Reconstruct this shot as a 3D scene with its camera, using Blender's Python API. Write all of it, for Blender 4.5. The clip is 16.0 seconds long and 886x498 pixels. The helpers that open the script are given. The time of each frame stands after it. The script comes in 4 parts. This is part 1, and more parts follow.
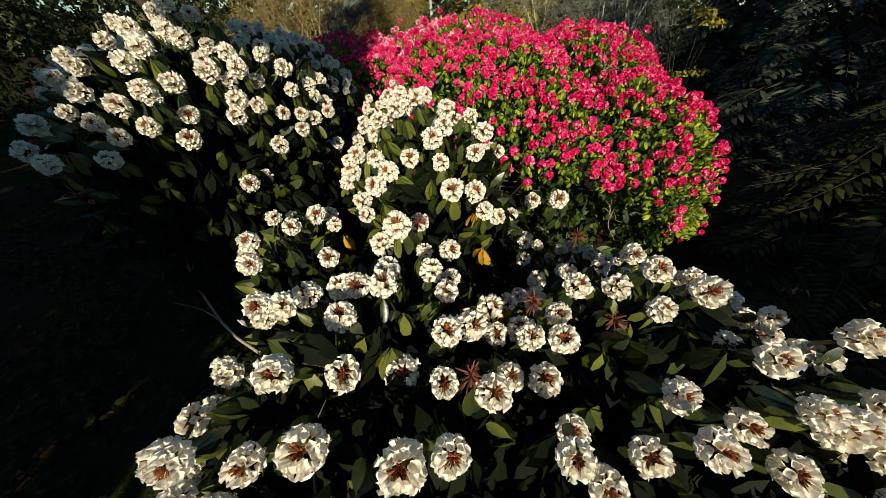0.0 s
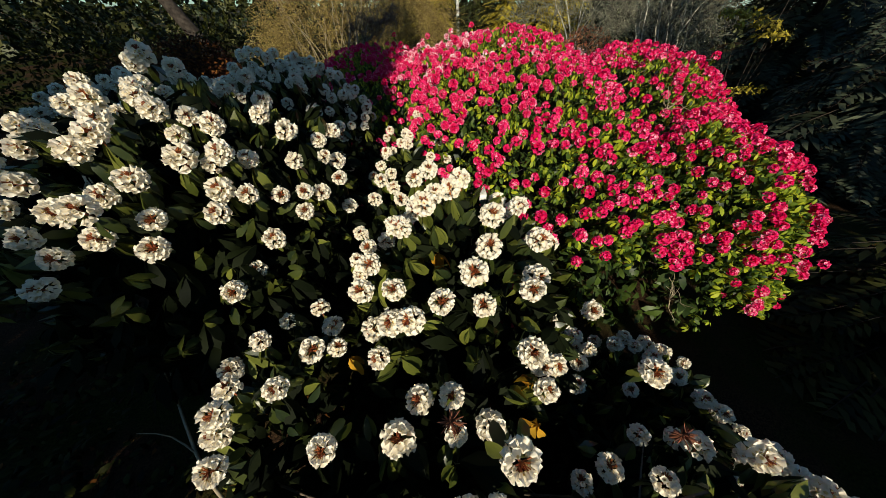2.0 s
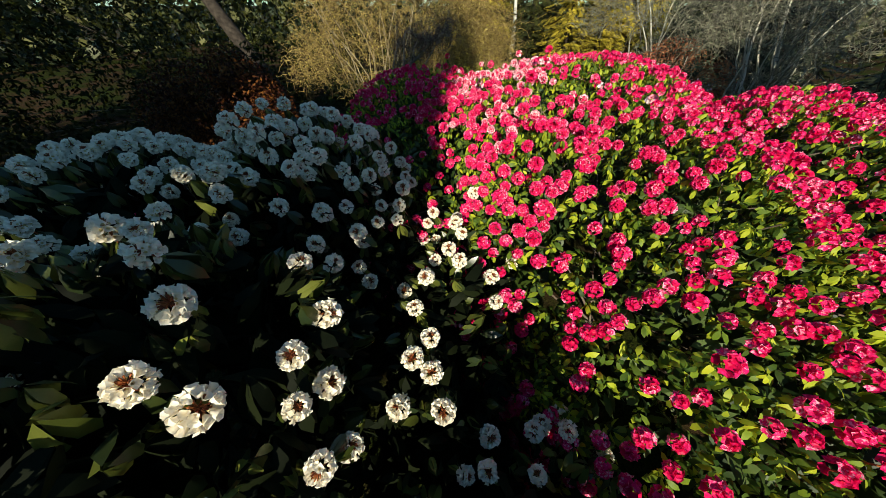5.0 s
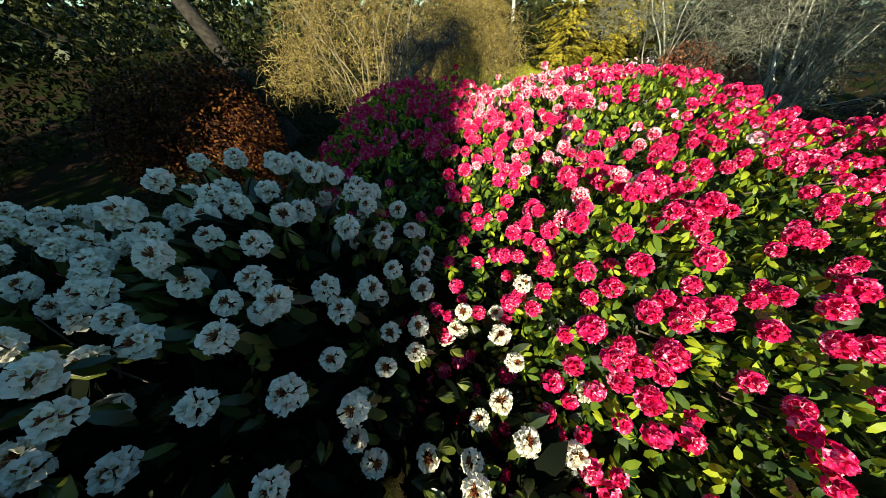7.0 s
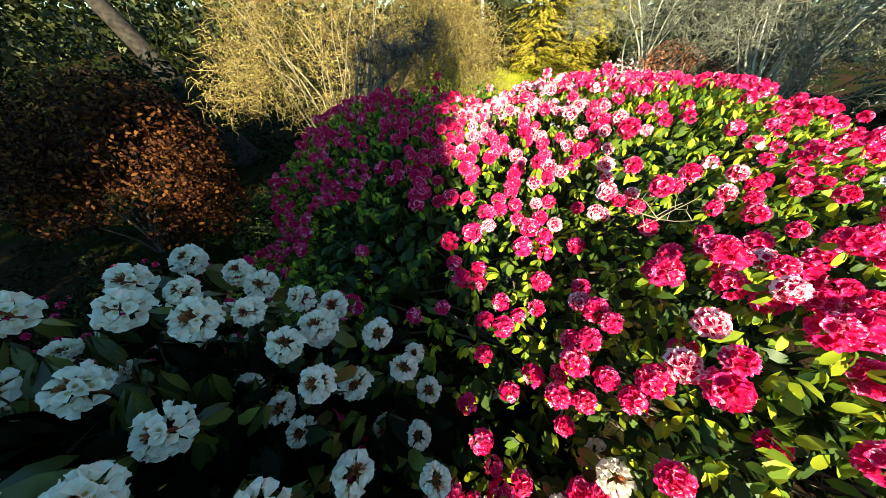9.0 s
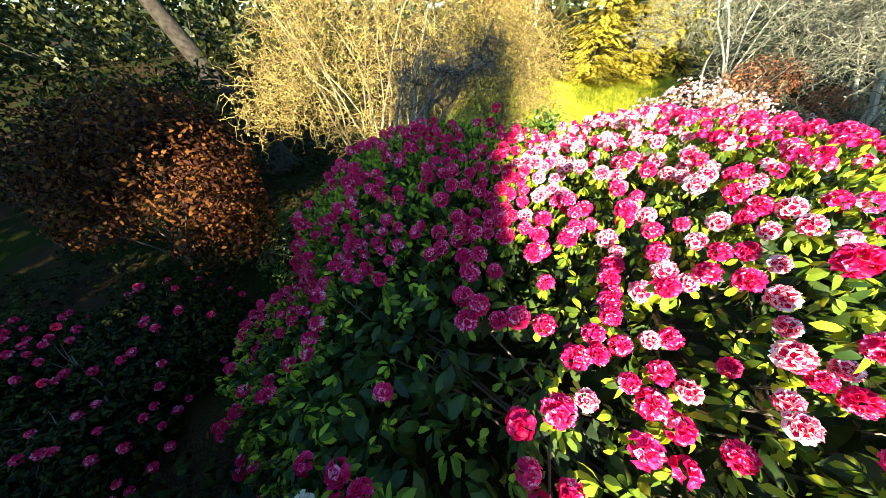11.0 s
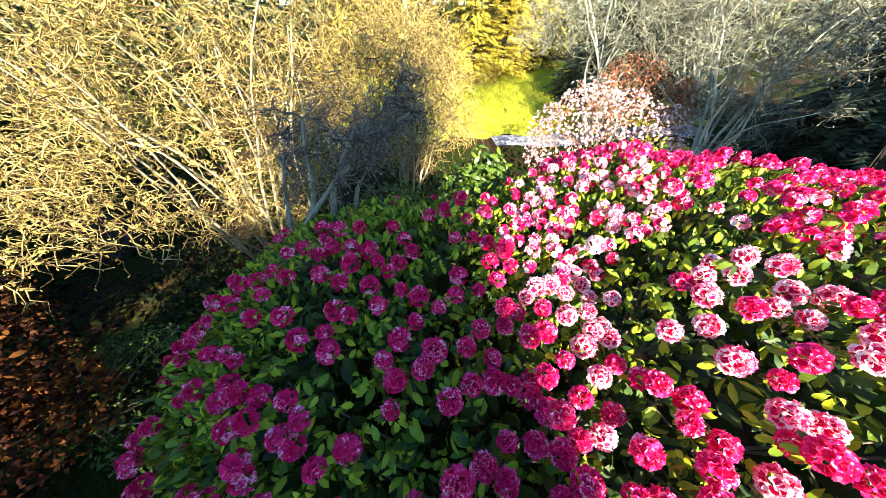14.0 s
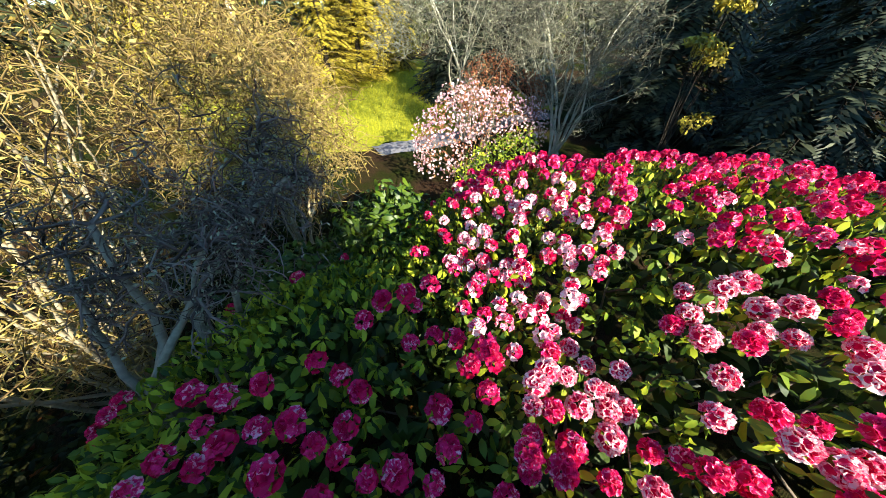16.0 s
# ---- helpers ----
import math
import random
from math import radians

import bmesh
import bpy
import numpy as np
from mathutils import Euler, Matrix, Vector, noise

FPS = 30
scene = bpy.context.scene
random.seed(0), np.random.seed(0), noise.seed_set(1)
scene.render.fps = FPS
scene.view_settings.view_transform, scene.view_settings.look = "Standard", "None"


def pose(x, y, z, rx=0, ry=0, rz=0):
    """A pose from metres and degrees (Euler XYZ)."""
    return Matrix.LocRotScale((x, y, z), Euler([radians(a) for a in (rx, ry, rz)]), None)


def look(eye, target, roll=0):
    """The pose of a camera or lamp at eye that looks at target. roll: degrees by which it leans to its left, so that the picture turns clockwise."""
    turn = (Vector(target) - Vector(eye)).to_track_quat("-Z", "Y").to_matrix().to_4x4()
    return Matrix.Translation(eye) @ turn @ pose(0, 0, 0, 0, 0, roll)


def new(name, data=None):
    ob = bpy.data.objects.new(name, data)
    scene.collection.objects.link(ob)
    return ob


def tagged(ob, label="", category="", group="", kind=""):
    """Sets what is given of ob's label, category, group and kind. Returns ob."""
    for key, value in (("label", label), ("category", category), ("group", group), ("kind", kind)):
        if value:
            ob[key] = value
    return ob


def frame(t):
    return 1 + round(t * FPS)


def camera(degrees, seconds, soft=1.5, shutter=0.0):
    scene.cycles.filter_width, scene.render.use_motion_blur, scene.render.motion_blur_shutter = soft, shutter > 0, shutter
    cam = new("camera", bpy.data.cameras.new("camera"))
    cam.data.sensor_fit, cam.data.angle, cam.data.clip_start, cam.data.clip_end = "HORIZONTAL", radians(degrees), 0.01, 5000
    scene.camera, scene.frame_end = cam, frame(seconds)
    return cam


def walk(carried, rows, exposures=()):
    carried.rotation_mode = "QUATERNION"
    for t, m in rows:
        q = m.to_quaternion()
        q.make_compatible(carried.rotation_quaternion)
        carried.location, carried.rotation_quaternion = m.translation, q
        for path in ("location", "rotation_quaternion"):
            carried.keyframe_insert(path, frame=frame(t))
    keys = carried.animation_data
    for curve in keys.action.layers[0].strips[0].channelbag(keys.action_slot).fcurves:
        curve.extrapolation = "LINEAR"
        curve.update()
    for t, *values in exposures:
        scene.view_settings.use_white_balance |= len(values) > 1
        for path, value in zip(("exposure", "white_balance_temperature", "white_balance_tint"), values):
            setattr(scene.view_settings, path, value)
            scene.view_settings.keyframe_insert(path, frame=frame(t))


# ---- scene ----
cam = camera(114.0, 16.0, soft=0.35)
PATH = [
    (0, (0.295, -0.001, 3.749), (0.303, 1.997, 2.087), -0.3),
    (0.5, (0.269, 0.177, 3.895), (0.24, 2.166, 2.22), -0.2),
    (1, (0.211, 0.394, 3.973), (0.125, 2.382, 2.298), 0.0),
    (1.5, (0.166, 0.614, 3.985), (0.025, 2.599, 2.311), 0.1),
    (2, (0.155, 0.901, 4.029), (0.039, 2.882, 2.349), 0.1),
    (2.5, (0.125, 1.161, 4.1), (-0.004, 3.136, 2.413), 0.1),
    (3, (0.072, 1.461, 4.182), (-0.031, 3.425, 2.483), 0.1),
    (3.5, (0.008, 1.732, 4.241), (-0.256, 3.687, 2.548), 0.1),
    (4, (-0.066, 2.042, 4.264), (-0.423, 3.983, 2.571), -0.0),
    (4.2, (-0.088, 2.154, 4.273), (-0.484, 4.088, 2.581), -0.1),
    (6.3, (-0.664, 3.541, 4.272), (-0.935, 5.511, 2.595), -0.1),
    (6.5, (-0.703, 3.627, 4.273), (-0.944, 5.595, 2.592), 0.0),
    (7, (-0.779, 3.842, 4.281), (-1.117, 5.792, 2.596), 0.0),
    (7.5, (-0.867, 4.091, 4.281), (-1.214, 6.046, 2.601), 0.1),
    (8, (-0.971, 4.382, 4.267), (-1.297, 6.335, 2.581), 0.0),
    (8.5, (-1.05, 4.662, 4.251), (-1.274, 6.637, 2.574), -0.2),
    (9, (-1.097, 4.927, 4.202), (-1.249, 6.91, 2.526), -0.0),
    (9.5, (-1.109, 5.134, 4.216), (-1.362, 7.095, 2.529), -0.0),
    (10, (-1.145, 5.357, 4.252), (-1.521, 7.306, 2.573), 0.1),
    (10.2, (-1.188, 5.442, 4.274), (-1.591, 7.39, 2.601), 0.1),
    (12.3, (-1.677, 6.757, 4.363), (-2.032, 8.722, 2.695), 0.2),
    (12.5, (-1.711, 6.861, 4.389), (-2.003, 8.83, 2.714), 0.2),
    (13, (-1.789, 7.128, 4.447), (-1.902, 9.113, 2.773), -0.0),
    (13.5, (-1.849, 7.367, 4.485), (-1.756, 9.359, 2.816), -0.1),
    (14, (-1.888, 7.608, 4.495), (-1.568, 9.558, 2.804), -0.1),
    (14.5, (-1.898, 7.822, 4.508), (-1.382, 9.729, 2.817), 0.0),
    (15, (-1.899, 8.037, 4.524), (-1.139, 9.857, 2.831), 0.1),
    (15.5, (-1.892, 8.213, 4.549), (-0.972, 9.962, 2.857), 0.0),
    (16, (-1.858, 8.395, 4.564), (-0.763, 10.039, 2.872), 0.1),
]
walk(cam, [(t, look(eye, target, roll)) for t, eye, target, roll in PATH], exposures=[
    (0.0, -0.24, 6700, 10), (1.0, -0.34, 6700, 10), (3.0, -0.26, 6700, 9), (4.2, 0.02, 6700, 8), (6.5, 0.38, 6800, 0), (8.0, 1.00, 6900, -3), (9.5, 1.42, 7150, -1), (10.2, 1.64, 7150, 1),
    (12.4, 2.32, 7150, 7), (13.5, 2.30, 6800, 9), (14.5, 1.95, 6600, 8), (16.0, 1.30, 6500, 7)])

# ---- daylight ----
SUN_ELEVATION, SUN_TURN = 28.0, 3.0
sky_world = bpy.data.worlds.new("sky")
scene.world = sky_world
sky_world.use_nodes = True
sky_nodes = sky_world.node_tree.nodes
sky = sky_nodes.new("ShaderNodeTexSky")
sky.sky_type, sky.sun_disc = "NISHITA", False
sky.dust_density, sky.ozone_density = 0.3, 3.0
sky.sun_elevation, sky.sun_rotation = radians(SUN_ELEVATION), radians(180 - SUN_TURN)
clear_blue = sky_nodes.new("ShaderNodeMix")
clear_blue.data_type, clear_blue.blend_type = "RGBA", "MULTIPLY"
clear_blue.inputs["Factor"].default_value, clear_blue.inputs["B"].default_value = 1.0, (0.68, 1.02, 1.13, 1)
sky_world.node_tree.links.new(sky.outputs[0], clear_blue.inputs["A"])
sky_world.node_tree.links.new(clear_blue.outputs["Result"], sky_nodes["Background"].inputs[0])
sky_nodes["Background"].inputs[1].default_value = 0.108

LIGHT_WAY = Vector((-math.sin(radians(SUN_TURN)) * math.cos(radians(SUN_ELEVATION)),
                    math.cos(radians(SUN_TURN)) * math.cos(radians(SUN_ELEVATION)), -math.sin(radians(SUN_ELEVATION))))
sun = new("sun", bpy.data.lights.new("sun", "SUN"))
sun.data.energy, sun.data.angle, sun.data.color = 7.0, radians(0.53), (1.0, 0.92, 0.76)
sun.matrix_world = look(-30 * LIGHT_WAY, (0, 0, 0))


# ---- materials ----
def material(name, low, high, rough=0.5, spread=0.5, grain=30.0, bump=0.0, through_light=0.0, specular=0.4, coat=0.0, middle=None, steps=(0.15, 0.85), hold=None):
    """low and high: colours between which pieces and a fine grain vary."""
    m = bpy.data.materials.new(name)
    m.use_nodes = True
    nodes, link = m.node_tree.nodes, m.node_tree.links.new
    shader, out = nodes["Principled BSDF"], nodes["Material Output"]
    place = nodes.new("ShaderNodeTexCoord")
    fine = nodes.new("ShaderNodeTexNoise")
    fine.inputs["Scale"].default_value, fine.inputs["Detail"].default_value = grain, 4
    link(place.outputs["Object"], fine.inputs["Vector"])
    island = nodes.new("ShaderNodeNewGeometry")
    single = nodes.new("ShaderNodeObjectInfo")
    both = nodes.new("ShaderNodeMath")
    both.operation = "ADD"
    link(island.outputs["Random Per Island"], both.inputs[0])
    link(single.outputs["Random"], both.inputs[1])
    fold = nodes.new("ShaderNodeMath")
    fold.operation = "FRACT"
    link(both.outputs[0], fold.inputs[0])
    blend = nodes.new("ShaderNodeMix")
    blend.inputs["Factor"].default_value = spread
    link(fine.outputs["Fac"], blend.inputs["A"])
    link(fold.outputs[0], blend.inputs["B"])
    ramp = nodes.new("ShaderNodeValToRGB")
    ramp.color_ramp.elements[0].position, ramp.color_ramp.elements[1].position = steps
    ramp.color_ramp.elements[0].color, ramp.color_ramp.elements[1].color = (*low, 1), (*high, 1)
    if middle:
        ramp.color_ramp.elements.new(0.5).color = (*middle, 1)
        if hold:
            ramp.color_ramp.elements.new(hold).color = (*middle, 1)
    link(blend.outputs["Result"], ramp.inputs["Fac"])
    link(ramp.outputs["Color"], shader.inputs["Base Color"])
    shader.inputs["Roughness"].default_value = rough
    shader.inputs["Specular IOR Level"].default_value = specular
    shader.inputs["Coat Weight"].default_value, shader.inputs["Coat Roughness"].default_value = coat, 0.3
    if bump:
        rise = nodes.new("ShaderNodeBump")
        rise.inputs["Strength"].default_value, rise.inputs["Distance"].default_value = bump, 0.01
        link(fine.outputs["Fac"], rise.inputs["Height"])
        link(rise.outputs["Normal"], shader.inputs["Normal"])
    if through_light:
        glow = nodes.new("ShaderNodeBsdfTranslucent")
        link(ramp.outputs["Color"], glow.inputs["Color"])
        mix = nodes.new("ShaderNodeMixShader")
        mix.inputs[0].default_value = through_light
        link(shader.outputs[0], mix.inputs[1])
        link(glow.outputs[0], mix.inputs[2])
        link(mix.outputs[0], out.inputs["Surface"])
    return m


WHITE_PETAL = material("white_petal", (0.88, 0.80, 0.63), (0.95, 0.91, 0.79), 0.55, 0.5, 60, 0.08, 0.30, 0.3)
CREAM_THROAT = material("cream_throat", (0.62, 0.46, 0.17), (0.80, 0.72, 0.42), 0.55, 0.5, 60, 0.1, 0.3, 0.3)
STALK_RED = material("stalk_red", (0.16, 0.03, 0.015), (0.38, 0.12, 0.03), 0.6, 0.6, 60)
DRY_HEAD = material("dry_head", (0.07, 0.022, 0.012), (0.22, 0.07, 0.03), 0.7, 0.6, 60)
# the pale end of the range paints sun highlights on the ruffles
RED_PETAL = material("red_petal", (0.52, 0.003, 0.040), (0.94, 0.44, 0.56), 0.38, 0.25, 75, 0.6, 0.32, 0.18, middle=(0.86, 0.018, 0.180), steps=(0.30, 0.65), hold=0.57)
# deeper red in throats and some florets, petal shadows put into colour
DEEP_PETAL = material("deep_crimson_petal", (0.42, 0.001, 0.030), (0.78, 0.006, 0.120), 0.42, 0.3, 60, 0.4, 0.30, 0.15)
# the red petal as overexposed sun turns it, light put into colour
SUNLIT_PETAL = material("sunlit_pink_petal", (0.82, 0.030, 0.160), (0.95, 0.84, 0.84), 0.40, 0.25, 90, 0.5, 0.35, 0.2, middle=(0.92, 0.42, 0.52), steps=(0.36, 0.58))
STAMEN = material("stamen", (0.72, 0.05, 0.20), (0.85, 0.30, 0.42), 0.5)
RED_BUSH_LEAF = material("yellow_green_leaf", (0.030, 0.070, 0.014), (0.480, 0.530, 0.036), 0.50, 0.8, 25, 0.1, 0.42, 0.22, middle=(0.185, 0.272, 0.027))
# darkened leaf for the red bush's inside, gap shade put into colour
SHADE_GREEN_LEAF = material("shade_green_leaf", (0.009, 0.022, 0.006), (0.060, 0.098, 0.014), 0.5, 0.7, 22, 0.1, 0.12, 0.3)
GREY_TWIG = material("grey_twig", (0.030, 0.019, 0.015), (0.210, 0.160, 0.135), 0.85, 0.6, 20, 0.3)
GREY_BARK = material("grey_bark", (0.14, 0.12, 0.09), (0.40, 0.36, 0.28), 0.9, 0.2, 25, 0.6)
WHITE_BUSH_LEAF = material("long_green_leaf", (0.018, 0.030, 0.012), (0.150, 0.165, 0.030), 0.33, 0.7, 22, 0.15, 0.15, 0.5, middle=(0.050, 0.064, 0.010))
YELLOW_LEAF = material("yellowed_leaf", (0.42, 0.16, 0.01), (0.55, 0.33, 0.03), 0.5, 0.6, 22, 0.1, 0.2)
# near-black albedo paints the shade in gaps deep inside a bush
SHADE_INNER_LEAF = material("shade_inner_leaf", (0.002, 0.004, 0.001), (0.008, 0.012, 0.003), 0.7, 0.7, 22, 0.1, 0.1, 0.1)
STEM_BARK = material("stem_bark", (0.06, 0.042, 0.030), (0.20, 0.155, 0.115), 0.8, 0.3, 40, 0.5)
GOLD_TWIG = material("gold_twig", (0.090, 0.052, 0.016), (0.38, 0.28, 0.095), 0.7, 0.7, 20, 0.2)
GOLD_BUD = material("gold_bud", (0.11, 0.068, 0.012), (0.47, 0.39, 0.105), 0.6, 0.85, 20, 0, 0.25, middle=(0.27, 0.20, 0.036))
PALE_BARK = material("pale_bark", (0.17, 0.135, 0.08), (0.44, 0.37, 0.24), 0.8, 0.3, 25, 0.5)
LICHEN_TWIG = material("lichen_twig", (0.06, 0.056, 0.042), (0.25, 0.24, 0.17), 0.85, 0.6, 20, 0.3)
LICHEN_BARK = material("lichen_bark", (0.26, 0.25, 0.19), (0.62, 0.60, 0.48), 0.85, 0.3, 25, 0.5)
LICHEN_BUD = material("lichen_tuft", (0.13, 0.14, 0.09), (0.32, 0.33, 0.22), 0.9, 0.8, 20, 0, 0.2)
DARK_BARK = material("dark_bark", (0.004, 0.003, 0.003), (0.085, 0.070, 0.055), 0.95, 0.1, 9, 1.0, 0, 0.1)
WHITE_BARK = material("white_bark", (0.35, 0.35, 0.32), (0.66, 0.66, 0.62), 0.7, 0.2, 6, 0.4)
DEAD_LEAF = material("brown_dead_leaf", (0.012, 0.003, 0.0015), (0.150, 0.055, 0.009), 0.7, 0.75, 20, 0.1, 0.2, 0.15, middle=(0.048, 0.011, 0.003))
RUST_LEAF = material("rust_leaf", (0.24, 0.06, 0.03), (0.45, 0.22, 0.10), 0.6, 0.8, 20, 0, 0.2)
PINK_PETAL = material("pale_pink_petal", (0.62, 0.32, 0.38), (0.84, 0.70, 0.72), 0.5, 0.75, 40, 0, 0.25)
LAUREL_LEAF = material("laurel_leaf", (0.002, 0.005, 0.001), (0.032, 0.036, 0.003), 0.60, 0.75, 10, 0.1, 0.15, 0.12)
FRESH_LEAF = material("fresh_leaf", (0.014, 0.045, 0.006), (0.095, 0.150, 0.009), 0.45, 0.7, 20, 0.1, 0.2)
GOLD_SPRAY = material("gold_spray", (0.15, 0.12, 0.010), (0.50, 0.40, 0.040), 0.6, 0.8, 8, 0, 0.2)
DARK_SPRAY = material("dark_spray", (0.006, 0.014, 0.008), (0.080, 0.095, 0.056), 0.55, 0.8, 8, 0, 0.15, 0.3)
OLIVE_SPRAY = material("olive_spray", (0.008, 0.012, 0.003), (0.052, 0.055, 0.011), 0.6, 0.8, 8, 0, 0.15, 0.2)
FAR_LEAF = material("far_leaf", (0.020, 0.035, 0.014), (0.110, 0.110, 0.035), 0.6, 0.8, 3, 0, 0.15)
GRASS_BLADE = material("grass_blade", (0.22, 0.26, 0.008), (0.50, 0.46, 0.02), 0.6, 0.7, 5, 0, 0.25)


def ground_material():
    m = bpy.data.materials.new("grass_and_litter")
    m.use_nodes = True
    nodes, link = m.node_tree.nodes, m.node_tree.links.new
    shader = nodes["Principled BSDF"]
    place = nodes.new("ShaderNodeTexCoord")
    colours = []
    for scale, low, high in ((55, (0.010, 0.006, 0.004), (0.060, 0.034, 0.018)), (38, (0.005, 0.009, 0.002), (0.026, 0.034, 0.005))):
        n = nodes.new("ShaderNodeTexNoise")
        n.inputs["Scale"].default_value, n.inputs["Detail"].default_value = scale, 6
        link(place.outputs["Object"], n.inputs["Vector"])
        r = nodes.new("ShaderNodeValToRGB")
        r.color_ramp.elements[0].position, r.color_ramp.elements[1].position = 0.35, 0.68
        r.color_ramp.elements[0].color, r.color_ramp.elements[1].color = (*low, 1), (*high, 1)
        link(n.outputs["Fac"], r.inputs["Fac"])
        colours.append((r, n))
    wide = nodes.new("ShaderNodeTexNoise")
    wide.inputs["Scale"].default_value, wide.inputs["Detail"].default_value = 0.7, 5
    link(place.outputs["Object"], wide.inputs["Vector"])
    edge = nodes.new("ShaderNodeValToRGB")
    edge.color_ramp.elements[0].position, edge.color_ramp.elements[1].position = 0.42, 0.58
    link(wide.outputs["Fac"], edge.inputs["Fac"])
    mix = nodes.new("ShaderNodeMix")
    mix.data_type = "RGBA"
    link(edge.outputs["Color"], mix.inputs["Factor"])
    link(colours[0][0].outputs["Color"], mix.inputs["A"])
    link(colours[1][0].outputs["Color"], mix.inputs["B"])
    link(mix.outputs["Result"], shader.inputs["Base Color"])
    shader.inputs["Roughness"].default_value, shader.inputs["Specular IOR Level"].default_value = 0.95, 0.05
    rise = nodes.new("ShaderNodeBump")
    rise.inputs["Strength"].default_value, rise.inputs["Distance"].default_value = 0.7, 0.03
    link(colours[0][1].outputs["Fac"], rise.inputs["Height"])
    link(rise.outputs["Normal"], shader.inputs["Normal"])
    return m


GROUND = ground_material()
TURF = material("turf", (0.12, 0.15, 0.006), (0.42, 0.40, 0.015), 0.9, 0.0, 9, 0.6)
GRAVEL = material("grey_gravel", (0.13, 0.125, 0.14), (0.30, 0.29, 0.32), 0.9, 0.1, 60, 0.6)

# ---- mesh tools ----
dice = np.random.default_rng(7)


class Soup:
    """Triangles gathered for one mesh, with several materials."""

    def __init__(self):
        self.v, self.f, self.m, self.n = [], [], [], 0

    def add(self, v, f, slot=0):
        v, f = np.asarray(v, float).reshape(-1, 3), np.asarray(f, int).reshape(-1, 3)
        self.v.append(v)
        self.f.append(f + self.n)
        self.m.append(np.broadcast_to(np.asarray(slot, int), (len(f),)))
        self.n += len(v)
        return self

    def arrays(self):
        return np.concatenate(self.v), np.concatenate(self.f), np.concatenate(self.m)

    def mesh(self, name, materials, smooth=True):
        v, f, slots = self.arrays()
        me = bpy.data.meshes.new(name)
        me.vertices.add(len(v))
        me.vertices.foreach_set("co", v.astype(np.float32).ravel())
        me.loops.add(f.size)
        me.loops.foreach_set("vertex_index", f.astype(np.int32).ravel())
        me.polygons.add(len(f))
        me.polygons.foreach_set("loop_start", np.arange(0, f.size, 3, dtype=np.int32))
        for some in materials:
            me.materials.append(some)
        me.polygons.foreach_set("material_index", slots.astype(np.int32))
        me.polygons.foreach_set("use_smooth", np.full(len(f), smooth))
        me.update(calc_edges=True)
        me.validate()
        return me


def frames_for(normals, twist=None):
    """Rotation matrices whose z axis is each normal, turned at random about it."""
    n = np.asarray(normals, float)
    n = n / np.linalg.norm(n, axis=1, keepdims=True)
    turn = dice.uniform(0, 2 * np.pi, len(n)) if twist is None else twist
    side = np.where(np.abs(n[:, 2:3]) < 0.9, (0.0, 0.0, 1.0), (1.0, 0.0, 0.0))
    a = np.cross(side, n)
    a /= np.linalg.norm(a, axis=1, keepdims=True)
    b = np.cross(n, a)
    c, s = np.cos(turn)[:, None], np.sin(turn)[:, None]
    return np.stack([a * c + b * s, b * c - a * s, n], axis=2)


def strew(soup, piece, places, turns, sizes):
    """Many copies of a piece (v, f, m) laid into a soup."""
    v, f, m = piece
    sizes = np.broadcast_to(np.asarray(sizes, float), (len(places),))
    if not len(places):
        return soup
    all_v = np.einsum("nij,kj->nki", turns, v) * sizes[:, None, None] + np.asarray(places)[:, None, :]
    all_f = f[None] + (np.arange(len(places)) * len(v))[:, None, None]
    return soup.add(all_v.reshape(-1, 3), all_f.reshape(-1, 3), np.tile(m, len(places)))


def tube(soup, line, radii, sides=5, slot=0):
    line, radii = np.asarray(line, float), np.asarray(radii, float)
    way = np.gradient(line, axis=0)
    way /= np.linalg.norm(way, axis=1, keepdims=True) + 1e-9
    side = np.cross(way, (0.31, 0.17, 0.93))
    side /= np.linalg.norm(side, axis=1, keepdims=True) + 1e-9
    up = np.cross(way, side)
    a = np.arange(sides) * 2 * np.pi / sides
    ring = line[:, None] + radii[:, None, None] * (np.cos(a)[None, :, None] * side[:, None] + np.sin(a)[None, :, None] * up[:, None])
    i, j = np.meshgrid(np.arange(len(line) - 1), np.arange(sides), indexing="ij")
    p, q = i * sides + j, i * sides + (j + 1) % sides
    f = np.stack([np.stack([p, q, q + sides], -1), np.stack([p, q + sides, p + sides], -1)], 2).reshape(-1, 3)
    return soup.add(ring.reshape(-1, 3), f, slot)


def grow(start, way, length, steps, wander, lift):
    line, at, way = [np.array(start, float)], np.array(start, float), np.array(way, float)
    for _ in range(steps):
        way = way + dice.normal(0, wander, 3) + (0, 0, lift)
        way /= np.linalg.norm(way)
        at = at + way * length / steps
        line.append(at)
    return np.array(line)


def part(name, data, parent, at=None, label="", kind=""):
    """A mesh as one part under a thing; at: its pose within the thing."""
    ob = new(name, data)
    ob.parent = parent
    if at is not None:
        ob.matrix_basis = at
    return tagged(ob, label=label, kind=kind)


GROUPS = {"golden_willow": "golden budding shrubs", "lichen_shrub": "lichen-covered bare shrubs", "golden_conifer": "golden conifers beyond the lawn",
          "dark_conifer": "dark conifers", "olive_conifer": "olive-green conifers", "shade_tree": "evergreen trees behind the bushes"}


def thing(name, place, label, category, group="", kind=""):
    ob = new(name)
    ob.empty_display_size = 0.1
    ob.location = place
    return tagged(ob, label, category, group or GROUPS.get(name, ""), kind)


def turned(place, turn, size=1.0):
    m = Matrix([[*row] for row in np.asarray(turn).tolist()]).to_4x4()
    return Matrix.Translation(Vector([float(c) for c in place])) @ m @ Matrix.Diagonal((size, size, size, 1))


